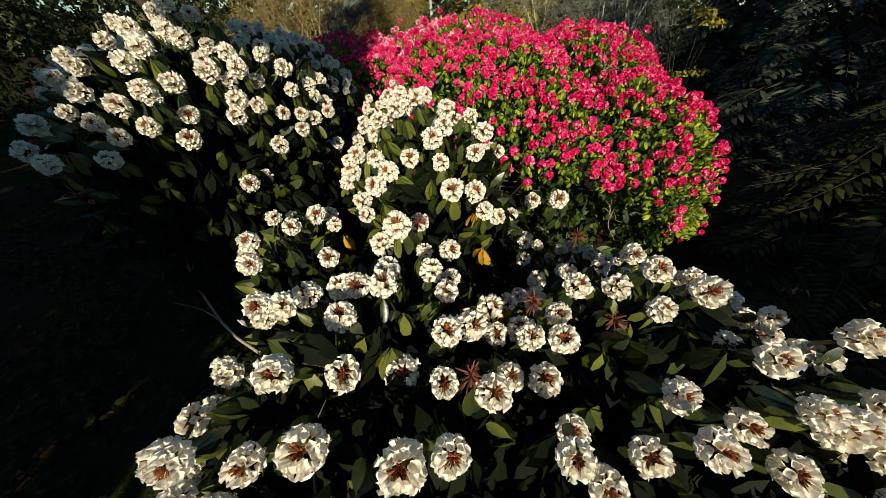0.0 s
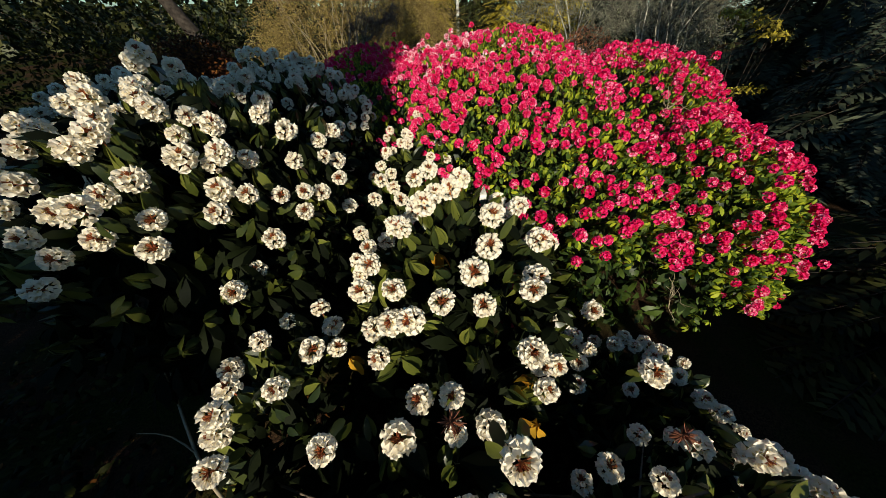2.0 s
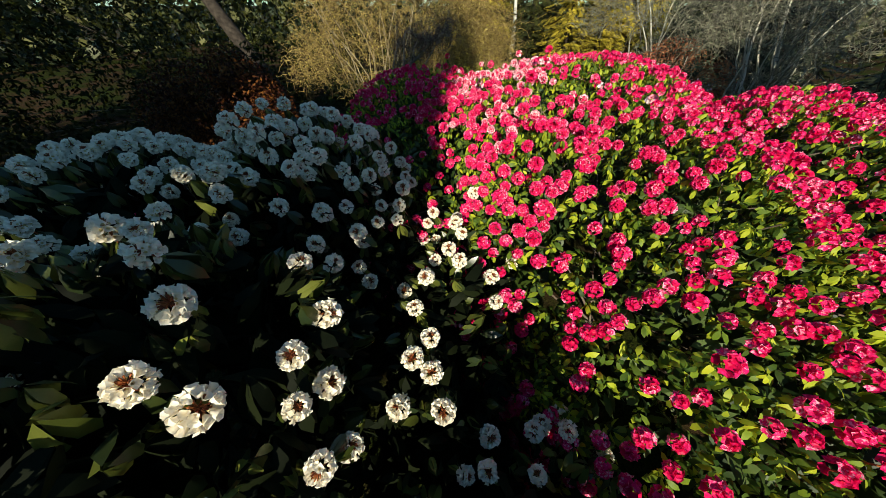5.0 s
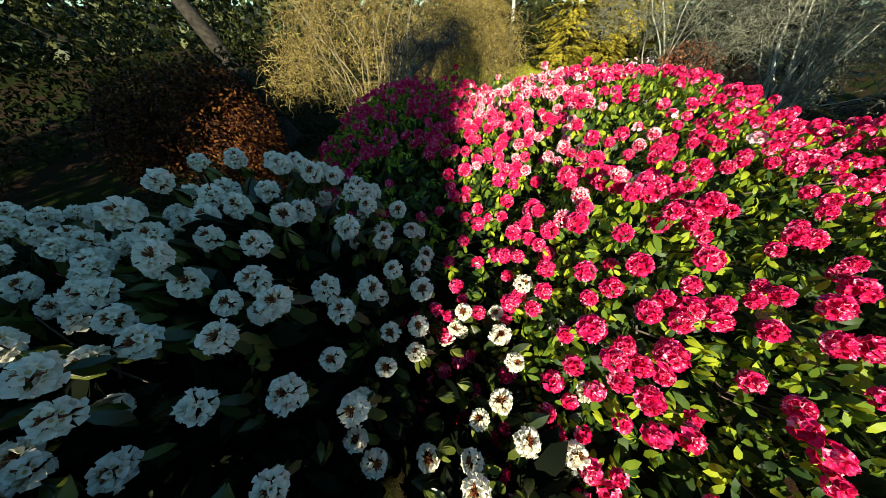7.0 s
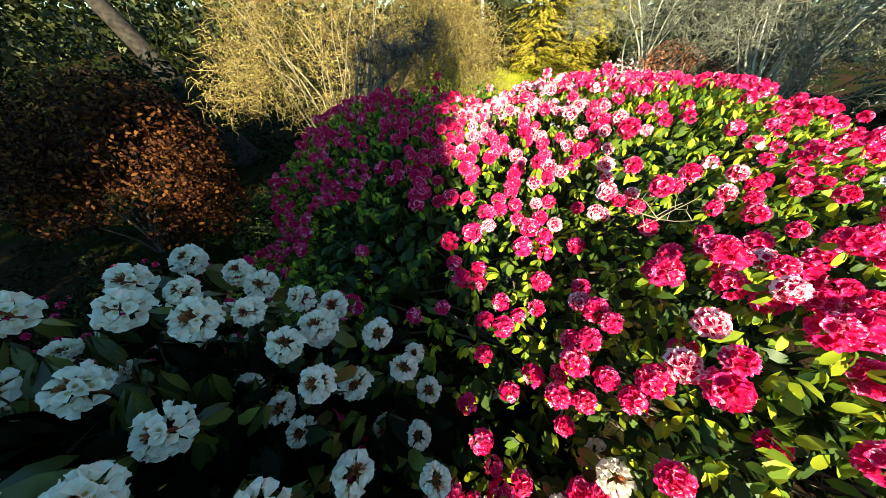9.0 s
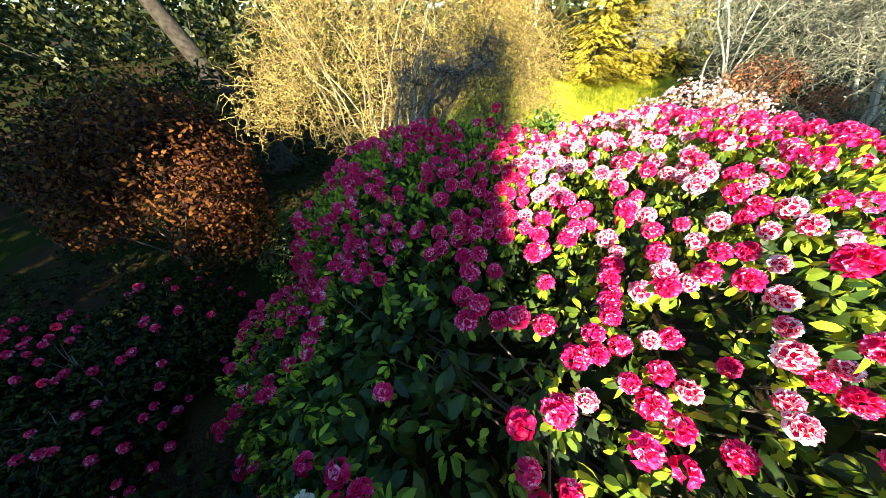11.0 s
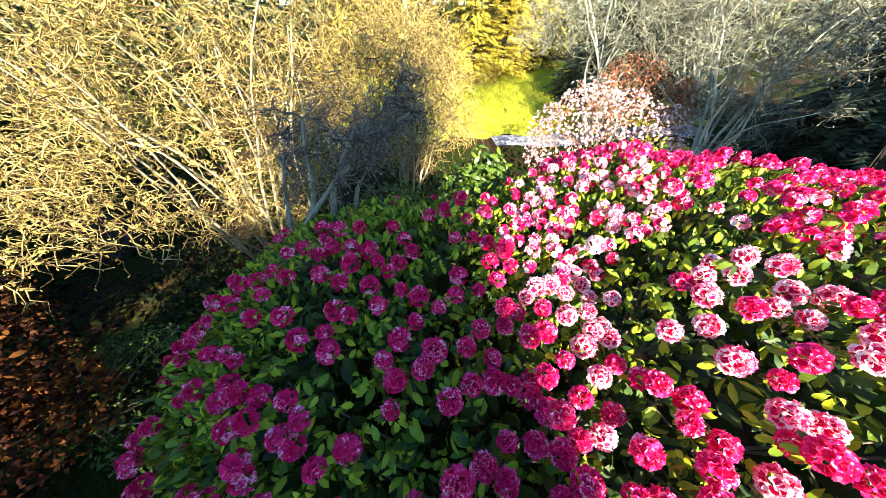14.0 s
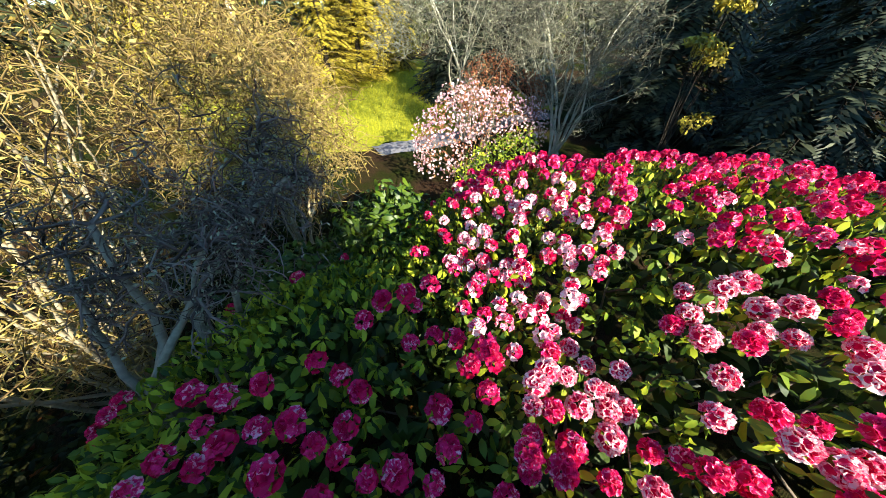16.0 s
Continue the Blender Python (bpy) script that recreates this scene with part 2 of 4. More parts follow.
# ---- flowers and leaves ----
def leaf(length, width, droop, fold=0.25, blunt=0.62):
    """A leaf that grows along +x from the origin, rising from a midrib fold and bending down to its tip."""
    rows = [(0.10, 0.12), (0.34, 0.80), (blunt, 1.0), (0.88, 0.72)]
    v = [(0, 0, 0)]
    for s, w in rows:
        z = -droop * length * s * s
        y = 0.5 * width * w
        v += [(s * length, -y, z + fold * y), (s * length, 0, z), (s * length, y, z + fold * y)]
    v.append((length, 0, -droop * length))
    f = [(0, 1, 2), (0, 2, 3)]
    for k in range(3):
        a = 1 + 3 * k
        f += [(a, a + 3, a + 1), (a + 1, a + 3, a + 4), (a + 1, a + 4, a + 2), (a + 2, a + 4, a + 5)]
    f += [(10, 13, 11), (11, 13, 12)]
    return np.array(v, float), np.array(f)


def kite(length, width, droop, fold=0.25):
    """A cheaper leaf of four triangles, for foliage that stays small."""
    y = 0.5 * width
    v = [(0, 0, 0), (0.36 * length, -0.86 * y, -0.13 * droop * length), (0.40 * length, 0.86 * y, -0.16 * droop * length + fold * y),
         (0.74 * length, -0.92 * y, -0.55 * droop * length + fold * y), (0.78 * length, 0.84 * y, -0.60 * droop * length), (length, 0, -droop * length)]
    return np.array(v, float), np.array([(0, 1, 2), (1, 3, 2), (2, 3, 4), (3, 5, 4)])


def spin(v, yaw, pitch, roll=0.0, move=(0, 0, 0)):
    m = Euler((roll, pitch, yaw), "XYZ").to_matrix()
    return np.asarray(v) @ np.array(m).T + np.asarray(move)


def whorl(count, length, width, low, high, droop, slot=0, stalk=0.012, shape=leaf):
    """Leaves round a shoot that points up +z; low and high: degrees by which they hang below level."""
    s = Soup()
    for k in range(count):
        size = dice.uniform(0.75, 1.1)
        v, f = shape(length * size, width * size, droop * dice.uniform(0.6, 1.4), dice.uniform(0.1, 0.4))
        hang = radians(dice.uniform(low, high))
        yaw = 2 * np.pi * (k + dice.uniform(-0.3, 0.3)) / count * (1 if count < 8 else 1.62)
        v = spin(v + (stalk, 0, 0), yaw, hang, dice.uniform(-0.35, 0.35), (0, 0, dice.uniform(-0.02, 0.01)))
        s.add(v, f, slot)
    return s


def floret(length, mouth, ruffle, lobes=5, slim=False):
    """A funnel that opens along +x from a closed throat to a flared, lobed and ruffled mouth."""
    per = 2 if slim else 3
    n = per * lobes
    a = (np.arange(n) + dice.uniform(-0.15, 0.15, n)) * 2 * np.pi / n
    lobe = np.where(np.arange(n) % per == 0, 0.76, 1.0)
    rings = [(0.70, 0.36, 0.5 + 0.5 * lobe), (1.0, 0.60, lobe)]
    if slim:
        rings = rings[1:]
    v = [(0.34 * length, 0, 0)]
    for x, r, l in rings:
        wave = ruffle * dice.uniform(-1, 1, n) - 0.25 * (l - 0.64) * (x > 0.9)
        swell = 1 + 0.12 * dice.uniform(-1, 1, n)
        v += list(np.stack([(x + wave * (x - 0.4)) * length, r * mouth * l * swell * np.cos(a), r * mouth * l * swell * np.sin(a)], 1))
    f = [(0, 1 + (j + 1) % n, 1 + j) for j in range(n)]
    for k in range(len(rings) - 1):
        for j in range(n):
            p, q = 1 + k * n + j, 1 + k * n + (j + 1) % n
            f += [(p, q, q + n), (p, q + n, p + n)]
    return np.array(v), np.array(f)


def bell(length, mouth, ruffle, slim=False):
    """A bell along +x with a frilled five-lobed rim that rolls back; the faces at its throat come first."""
    n = 6 if slim else 8
    a = (np.arange(n) + dice.uniform(-0.12, 0.12, n)) * 2 * np.pi / n
    lobe = np.where(np.arange(n) % 2 == 0, 0.86, 1.10)
    rings = [(0.28, 0.18, 0), (0.74, 0.40, 0), (1.0, 0.58, 1)] if not slim else [(0.35, 0.22, 0), (1.0, 0.56, 1)]
    v = [(0.06 * length, 0, 0)]
    for x, r, rim in rings:
        wave = ruffle * dice.uniform(-1, 1, n) * (1.0 if rim else 0.2) - 0.10 * rim * (lobe > 1)
        swell = (lobe if rim else 1.0) * (1 + 0.10 * dice.uniform(-1, 1, n))
        v += list(np.stack([(x + wave * 0.5) * length, r * mouth * swell * np.cos(a), r * mouth * swell * np.sin(a)], 1))
    f = [(0, 1 + (j + 1) % n, 1 + j) for j in range(n)]
    for k in range(len(rings) - 1):
        for j in range(n):
            p, q = 1 + k * n + j, 1 + k * n + (j + 1) % n
            f += [(p, q, q + n), (p, q + n, p + n)]
    return np.array(v), np.array(f), n


def white_truss(slim=False):
    """A dome of frilled white bells in three tiers round a red-brown star; the stalks are a soup of their own."""
    s, stalks = Soup(), Soup()
    flat = dice.uniform(-8, 8)
    for count, rise, out, height in [(10, 42, 0.028, 0.005), (15, 12, 0.034, -0.004), (14, -18, 0.031, -0.016)]:
        start = dice.uniform(0, 6.28)
        for k in range(count - slim):
            v, f, throat = bell(dice.uniform(0.032, 0.044), dice.uniform(0.027, 0.036) * (1.15 if slim else 1.0), 0.34, slim)
            yaw = start + 2 * np.pi * (k + dice.uniform(-0.25, 0.25)) / (count - slim)
            pitch = -radians(rise + flat + dice.uniform(-13, 13))
            v = spin(v + (out * dice.uniform(0.8, 1.2), 0, 0), yaw, pitch, dice.uniform(0, 6.28), (0, 0, height))
            s.add(v, f, (np.arange(len(f)) < throat) * 2)
    for k in range(24):
        yaw, pitch = dice.uniform(0, 6.28), -radians(dice.uniform(25, 85))
        tip = dice.uniform(0.034, 0.052)
        line = spin([(0, 0, 0), (tip * 0.5, 0, 0.003), (tip, 0, 0)], yaw, pitch)
        tube(stalks, line, (0.0034, 0.0028, 0.0034), 4, 1)
    tube(stalks, [(0, 0, -0.10), (0.003, 0, -0.04), (0, 0, 0.014)], (0.006, 0.006, 0.007), 5, 1)
    return s, stalks


def red_truss(slim=False):
    """A tight dome of ruffled bells with dark throats; stamens and stalk are a soup of their own."""
    s, stalks = Soup(), Soup()
    tiers = [(1, 90, 0.010, 0.004), (5, 52, 0.021, 0.003), (8, 18, 0.028, -0.004), (6, -16, 0.022, -0.014)]
    if slim:
        tiers = [(1, 90, 0.012, 0.006), (5, 52, 0.020, 0.004), (7, 12, 0.024, -0.006)]
    for count, rise, out, height in tiers:
        start = dice.uniform(0, 6.28)
        for k in range(count):
            v, f = floret(dice.uniform(0.034, 0.042), dice.uniform(0.048, 0.060), 0.34, slim=slim)
            yaw = start + 2 * np.pi * (k + dice.uniform(-0.2, 0.2)) / count
            pitch = -radians(rise + dice.uniform(-14, 14))
            v = spin(v + (out, 0, 0), yaw, pitch, dice.uniform(0, 6.28), (0, 0, height))
            inside = np.full(len(f), dice.uniform() < 0.3) if slim else np.arange(len(f)) < len(f) // 3
            s.add(v, f, 3 * inside)
            if slim or k % 2:
                continue
            end = spin([(out + 0.014, 0, 0), (out + 0.042, 0.003, 0.005)], yaw, pitch, 0, (0, 0, height))
            tube(stalks, end, (0.0010, 0.0015), 3, 1)
    tube(stalks, [(0, 0, -0.09), (0.002, 0, -0.04), (0, 0, 0.0)], (0.005, 0.005, 0.004), 4, 2)
    return s, stalks


def seed_head():
    """A dried flower head: a ball of brown spikes."""
    s = Soup()
    for k in range(46):
        yaw, pitch = dice.uniform(0, 6.28), -radians(dice.uniform(-25, 85))
        long = dice.uniform(0.035, 0.065)
        tube(s, spin([(0.004, 0, 0), (long * 0.6, 0, 0.004), (long, 0, -0.004)], yaw, pitch), (0.0020, 0.0034, 0.0012), 4, 0)
    tube(s, [(0, 0, -0.10), (0.002, 0, -0.04), (0, 0, 0.01)], (0.006, 0.006, 0.005), 5, 0)
    return s


# ---- bushes ----
def skin(lobes, count, lowest=-0.2, rough=1.0):
    """Points and normals at random on the outside of a union of domes (x, y, z, rx, ry, rz)."""
    lobes = np.array(lobes, float)
    area = (lobes[:, 3] * lobes[:, 4] + lobes[:, 3] * lobes[:, 5] + lobes[:, 4] * lobes[:, 5])
    pick = dice.choice(len(lobes), count, p=area / area.sum())
    d = dice.normal(size=(count, 3))
    d /= np.linalg.norm(d, axis=1, keepdims=True)
    radius = lobes[pick, 3:]
    keep = dice.uniform(0, 1, count) < np.linalg.norm(d / radius, axis=1) * radius.min(1)
    p = lobes[pick, :3] + d * radius
    n = d / radius
    n /= np.linalg.norm(n, axis=1, keepdims=True)
    for lobe in lobes:
        keep &= (((p - lobe[:3]) / lobe[3:]) ** 2).sum(1) > 0.985
    keep &= n[:, 2] > lowest
    p, n = p[keep], n[keep]
    uneven = np.array([noise.noise(Vector([float(c) for c in q * 1.1])) * 0.12 + noise.noise(Vector([float(c) for c in q * 3.2])) * 0.10 - 0.03 for q in p])
    return p + n * uneven[:, None] * rough, n


def spaced(p, gap, fixed=()):
    """Indices of points that keep apart by gap, first come first."""
    kept, near = [], {}
    gap = np.broadcast_to(np.asarray(gap, float), (len(p),))
    cell = float(gap.max())

    def box(q):
        return tuple(np.floor(q / cell).astype(int))

    for q in fixed:
        near.setdefault(box(np.asarray(q)), []).append(np.asarray(q))
    for k, q in enumerate(p):
        b = box(q)
        close = [r for dx in (-1, 0, 1) for dy in (-1, 0, 1) for dz in (-1, 0, 1) for r in near.get((b[0] + dx, b[1] + dy, b[2] + dz), ())]
        if all(((q - r) ** 2).sum() > gap[k] ** 2 for r in close):
            kept.append(k)
            near.setdefault(b, []).append(q)
    return np.array(kept, int)


def stems(owner, base, roots, tips, materials, thick=0.022, name="stem"):
    """Curved stems from near the base to places under the foliage, each a part."""
    for tip in tips:
        root = np.array(roots[dice.integers(len(roots))], float) + (*dice.normal(0, 0.08, 2), 0)
        tip = np.asarray(tip, float)
        bow = (root + tip) / 2 + (*dice.normal(0, 0.12, 2), 0.15)
        k = np.linspace(0, 1, 9)[:, None]
        line = (1 - k) ** 2 * root + 2 * k * (1 - k) * bow + k ** 2 * tip + dice.normal(0, 0.012, (9, 3)) * (k > 0.1)
        s = Soup()
        tube(s, line - base, np.linspace(thick, 0.006, 9), 5)
        for _ in range(3):
            a = line[dice.integers(5, 8)]
            b = a + dice.normal(0, 0.16, 3) + (0, 0, 0.14)
            tube(s, np.array([a, (a + b) / 2 + dice.normal(0, 0.02, 3), b]) - base, (0.007, 0.005, 0.003), 4)
        part(name, s.mesh(name, materials), owner)


def bush(name, base, label, lobes, trusses, slim_trusses, flower_materials, leaves, leaf_materials, slim_leaves, gap, lowest, flower_share, nearest,
         roots, group="", fixed=(), heads=None, yellowed=(), size=(0.85, 1.12), lean=0.45, extra=1.6, under=1.4, stem_count=34, stalk_name="flower_stalk", level=(-0.4, 0.0), clump=(0.9, 0.9, 1.5), shoots=1.0, rough=1.0, inside=None, sun_pale=None, bare=0.0, thick=0.022, dead=(), leafy=None):
    """A flowering bush: stems, flower heads and leaf whorls on the skin of its domes, and the foliage within."""
    base = np.array(base, float)
    owner = thing(name, base, label, "bush", group)
    p, n = skin(lobes, 40000, lowest, rough)
    order = spaced(p, gap, fixed)
    p, n = p[order], n[order]
    if len(fixed):
        p = np.concatenate([np.array(fixed, float), p])
        n = np.concatenate([np.tile((0.0, -0.45, 1.0), (len(fixed), 1)), n])
    drift = np.array([noise.noise(Vector([float(c) for c in q * clump[2]])) for q in p])
    flowers = dice.uniform(0, 1, len(p)) < flower_share(p) * np.clip(clump[0] + clump[1] * drift, 0.05, 1.2) * np.clip((n[:, 2] - level[0]) / (level[1] - level[0]), 0, 1)
    flowers[: len(fixed)] = True
    up = n + lean * np.array((0, -0.6, 1.0)) + dice.normal(0, 0.22, n.shape)
    turns, sizes = frames_for(up), dice.uniform(*size, len(p))
    close = nearest(p)
    pairs = [(s.arrays(), stalk.arrays()) for s, stalk in trusses]
    whorl_meshes = [s.mesh("leaf_whorl", leaf_materials) for s in leaves]
    arrays, leaf_arrays = [s.add(*stalk.arrays()).arrays() for s, stalk in slim_trusses], [s.arrays() for s in slim_leaves]
    rank = np.argsort(close)
    # some heads are pale pink, overexposed sun painted into their colour
    pale = np.zeros(len(p), bool) if sun_pale is None else dice.uniform(0, 1, len(p)) < sun_pale[0](p)
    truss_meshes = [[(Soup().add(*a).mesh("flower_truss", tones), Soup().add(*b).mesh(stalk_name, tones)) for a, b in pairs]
                    for tones in ([flower_materials] if sun_pale is None else [flower_materials, [sun_pale[1], *flower_materials[1:]]])]
    singles = [k for k in rank if flowers[k]][:300]
    for k in singles:
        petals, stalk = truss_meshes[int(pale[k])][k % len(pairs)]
        head = part("flower_truss", petals, owner, turned(p[k] - base, turns[k], sizes[k]), "pale pink blossom, sun glare put into its colour" if pale[k] else "")
        part(stalk_name, stalk, head)
    rest = np.setdiff1d(np.where(flowers)[0], singles)
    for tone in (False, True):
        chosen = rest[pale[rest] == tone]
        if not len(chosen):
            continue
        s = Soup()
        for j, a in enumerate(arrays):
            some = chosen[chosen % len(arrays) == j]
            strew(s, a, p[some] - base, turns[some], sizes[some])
        part("distant_blossom", s.mesh("distant_blossom", [sun_pale[1], *flower_materials[1:]] if tone else flower_materials), owner, kind="stuff")
    # a whorl of leaves under every flower head, and leafy shoots between
    below = p - turns[:, :, 2] * np.where(flowers, 0.055, 0.0)[:, None] * sizes[:, None]
    more, more_n = skin(lobes, int(20000 * extra), lowest - 0.15, rough)
    pick = spaced(more, gap * 0.72)
    pick = pick[: int(len(pick) * shoots)]
    more, more_n = more[pick] - more_n[pick] * dice.uniform(0.02, 0.16, len(pick))[:, None], more_n[pick]
    if bare:
        lush = np.array([noise.noise(Vector([float(c) for c in q * 2.3])) for q in more]) + dice.uniform(-0.25, 0.25, len(more)) > bare - 0.6
        more, more_n = more[lush], more_n[lush]
    kept = flowers | (dice.uniform(0, 1, len(p)) < shoots)
    if leafy:
        more_kept = dice.uniform(0, 1, len(more)) < leafy(more)
        more, more_n = more[more_kept], more_n[more_kept]
        kept &= flowers | (dice.uniform(0, 1, len(p)) < leafy(p))
    spots = np.concatenate([below[kept], more])
    leaf_turns = np.concatenate([turns[kept], frames_for(more_n + np.array((0, -0.1, 0.7)) + dice.normal(0, 0.25, more.shape))])
    leaf_sizes = dice.uniform(0.75, 1.15, len(spots))
    rank = np.argsort(nearest(spots))
    singles = rank[:300]
    for k in singles:
        part("leaf_whorl", whorl_meshes[k % len(whorl_meshes)], owner, turned(spots[k] - base, leaf_turns[k], leaf_sizes[k]))
    rest = rank[300:]
    s = Soup()
    for j, a in enumerate(leaf_arrays):
        some = rest[rest % len(leaf_arrays) == j]
        strew(s, a, spots[some] - base, leaf_turns[some], leaf_sizes[some])
    part("foliage", s.mesh("foliage", leaf_materials), owner, kind="stuff")
    # leaves inside coloured as shade; the outermost still green where the bush is leafy
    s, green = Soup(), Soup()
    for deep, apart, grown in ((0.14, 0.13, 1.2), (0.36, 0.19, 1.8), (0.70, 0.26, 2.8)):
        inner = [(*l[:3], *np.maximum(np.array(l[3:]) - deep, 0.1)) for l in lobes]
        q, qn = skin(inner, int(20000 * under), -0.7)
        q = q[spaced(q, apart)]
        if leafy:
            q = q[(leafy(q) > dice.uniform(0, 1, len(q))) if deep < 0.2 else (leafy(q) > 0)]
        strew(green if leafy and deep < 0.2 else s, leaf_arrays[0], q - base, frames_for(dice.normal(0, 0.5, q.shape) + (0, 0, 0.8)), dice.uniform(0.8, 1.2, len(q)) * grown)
    part("inner_foliage", s.mesh("inner_foliage", [inside or SHADE_INNER_LEAF] * len(leaf_materials)), owner, kind="stuff")
    if leafy:
        part("inner_foliage", green.mesh("inner_foliage", leaf_materials), owner, kind="stuff")
    if heads is not None:
        tired = whorl(6, 0.16, 0.046, 40, 80, 0.3).mesh("leaf_whorl", [YELLOW_LEAF])
        for h in yellowed:
            part("leaf_whorl", tired, owner, turned(np.array(h) - base, frames_for([dice.normal(0, 0.15, 3) + (0, -0.2, 1)])[0]), "yellowing hanging leaves")
        s = Soup()
        line = grow(np.array((-1.0, 1.1, 1.9)) - base, (-0.9, 0.40, 0.0), 1.9, 8, 0.10, 0)
        tube(s, line, np.linspace(0.012, 0.004, 9), 5)
        for k in (2, 4, 5, 6):
            tube(s, grow(line[k], dice.normal(0, 0.5, 3) + (-0.3, 0.3, 0.5), 0.35, 4, 0.2, 0), np.linspace(0.006, 0.002, 5), 4)
        part("bare_branch", s.mesh("bare_branch", [PALE_BARK]), owner, label="bare pale dead branch")
        head_mesh = seed_head().mesh("seed_head", [DRY_HEAD])
        for h in heads:
            part("seed_head", head_mesh, owner, turned(np.array(h) - base, frames_for([dice.normal(0, 0.15, 3) + (0, -0.2, 1)])[0]), "dried brown seed head")
    for place in dead:
        for _ in range(5):
            s = Soup()
            way = dice.normal(0, 0.5, 3) + (0.1, -0.25, 0.55)
            line = grow(np.array(place) - base, way / np.linalg.norm(way), dice.uniform(0.16, 0.30), 5, 0.16, 0)
            tube(s, line, np.linspace(0.0040, 0.0016, 6), 4)
            for _ in range(2):
                side = grow(line[dice.integers(1, 5)], dice.normal(0, 0.6, 3) + (0, 0, 0.5), dice.uniform(0.08, 0.16), 3, 0.2, 0)
                tube(s, side, np.linspace(0.003, 0.0014, 4), 3)
            part("dead_twig", s.mesh("dead_twig", [PALE_BARK]), owner, label="bare pale dead twig")
    tips = spots[dice.choice(len(spots), stem_count, replace=False)]
    stems(owner, base, roots, tips, [STEM_BARK], thick)
    return owner


# ---- ground ----
def ground_height(x, y):
    return 0.055 * np.clip(y - 10.4, 0, 18) + 0.05 * np.sin(0.9 * x + 0.4) * np.cos(0.7 * y)


def ground():
    steps = np.concatenate([-np.geomspace(900, 15, 16), np.linspace(-13, 32, 76), np.geomspace(34, 900, 16)])
    gx, gy = np.meshgrid(steps, steps, indexing="ij")
    v = np.stack([gx, gy, ground_height(gx, gy)], -1).reshape(-1, 3)
    n = len(steps)
    i, j = np.meshgrid(np.arange(n - 1), np.arange(n - 1), indexing="ij")
    a = i * n + j
    f = np.stack([np.stack([a, a + n, a + n + 1], -1), np.stack([a, a + n + 1, a + 1], -1)], 2).reshape(-1, 3)
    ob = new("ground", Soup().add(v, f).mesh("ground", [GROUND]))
    tagged(ob, "grassy ground with brown leaf litter", "ground", kind="structure")


ground()


def gravel_path():
    s = Soup()
    k = np.linspace(-1, 1, 41)
    line = np.stack([6.4 + 4.6 * k, 18.2 + 0.4 * np.sin(1.6 * k) - 0.5 * k], 1)
    wide = 0.55 + 0.08 * np.sin(9 * k)
    rows = []
    for (x, y), w in zip(line, wide):
        rows += [(x, y - w, ground_height(x, y - w) + 0.004), (x, y, ground_height(x, y) + 0.03), (x, y + w, ground_height(x, y + w) + 0.004)]
    f = []
    for i in range(40):
        for j in range(2):
            a = 3 * i + j
            f += [(a, a + 3, a + 4), (a, a + 4, a + 1)]
    ob = new("path", s.add(rows, f).mesh("path", [GRAVEL]))
    tagged(ob, "pale grey gravel garden path", "path", kind="structure")


gravel_path()


def grass(name, box, count, tall, label):
    x, y = dice.uniform(box[0], box[2], count), dice.uniform(box[1], box[3], count)
    blade = (np.array([(-0.5, 0, 0), (0.5, 0, 0), (0.35, 0.12, 0.55), (-0.35, 0.12, 0.55), (0, 0.4, 1.0)]) * (0.05, 0.5, 1),
             np.array([(0, 1, 2), (0, 2, 3), (3, 2, 4)]), np.zeros(3, int))
    turns = frames_for(dice.normal(0, 0.25, (count, 3)) + (0, 0, 1))
    s = strew(Soup(), blade, np.stack([x, y, ground_height(x, y) - 0.01], 1), turns, dice.uniform(0.5, 1.2, count) * tall)
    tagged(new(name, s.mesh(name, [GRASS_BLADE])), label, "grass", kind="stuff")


def lawn():
    s = Soup()
    x, y = np.meshgrid(np.linspace(-4, 12, 33), np.linspace(18.6, 33, 30), indexing="ij")
    edge = 0.25 * np.sin(3.1 * x) * (y < 19)
    v = np.stack([x, y + edge, ground_height(x, y + edge) + 0.012], -1).reshape(-1, 3)
    i, j = np.meshgrid(np.arange(32), np.arange(29), indexing="ij")
    a = i * 30 + j
    f = np.stack([np.stack([a, a + 30, a + 31], -1), np.stack([a, a + 31, a + 1], -1)], 2).reshape(-1, 3)
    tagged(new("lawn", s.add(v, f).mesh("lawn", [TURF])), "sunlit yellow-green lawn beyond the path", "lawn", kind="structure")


lawn()
grass("lawn_grass", (-2.0, 18.9, 9.0, 30.0), 24000, 0.22, "sunlit yellow-green lawn grass beyond the path")

def undergrowth(name, box, count, size, tone, label, category, lift):
    """Low leaves strewn over the soil."""
    x, y = dice.uniform(box[0], box[2], count), dice.uniform(box[1], box[3], count)
    clump = np.array([noise.noise(Vector((float(a) * 1.1, float(b) * 1.1, 2.0))) for a, b in zip(x, y)])
    keep = dice.uniform(-0.5, 0.5, count) < clump * 1.4 + 0.15
    x, y, clump = x[keep], y[keep], clump[keep]
    z = ground_height(x, y) + 0.01 + lift * np.clip(clump + 0.4, 0.05, 1) * dice.uniform(0, 1, len(x)) ** 0.7
    v, f = kite(1.0, 0.5, 0.3)
    s = strew(Soup(), (v, f, np.zeros(len(f), int)), np.stack([x, y, z], 1), frames_for(dice.normal(0, 0.45, (len(x), 3)) + (0, 0, 1)), dice.uniform(0.6, 1.4, len(x)) * size)
    tagged(new(name, s.mesh(name, [tone])), label, category, kind="stuff")


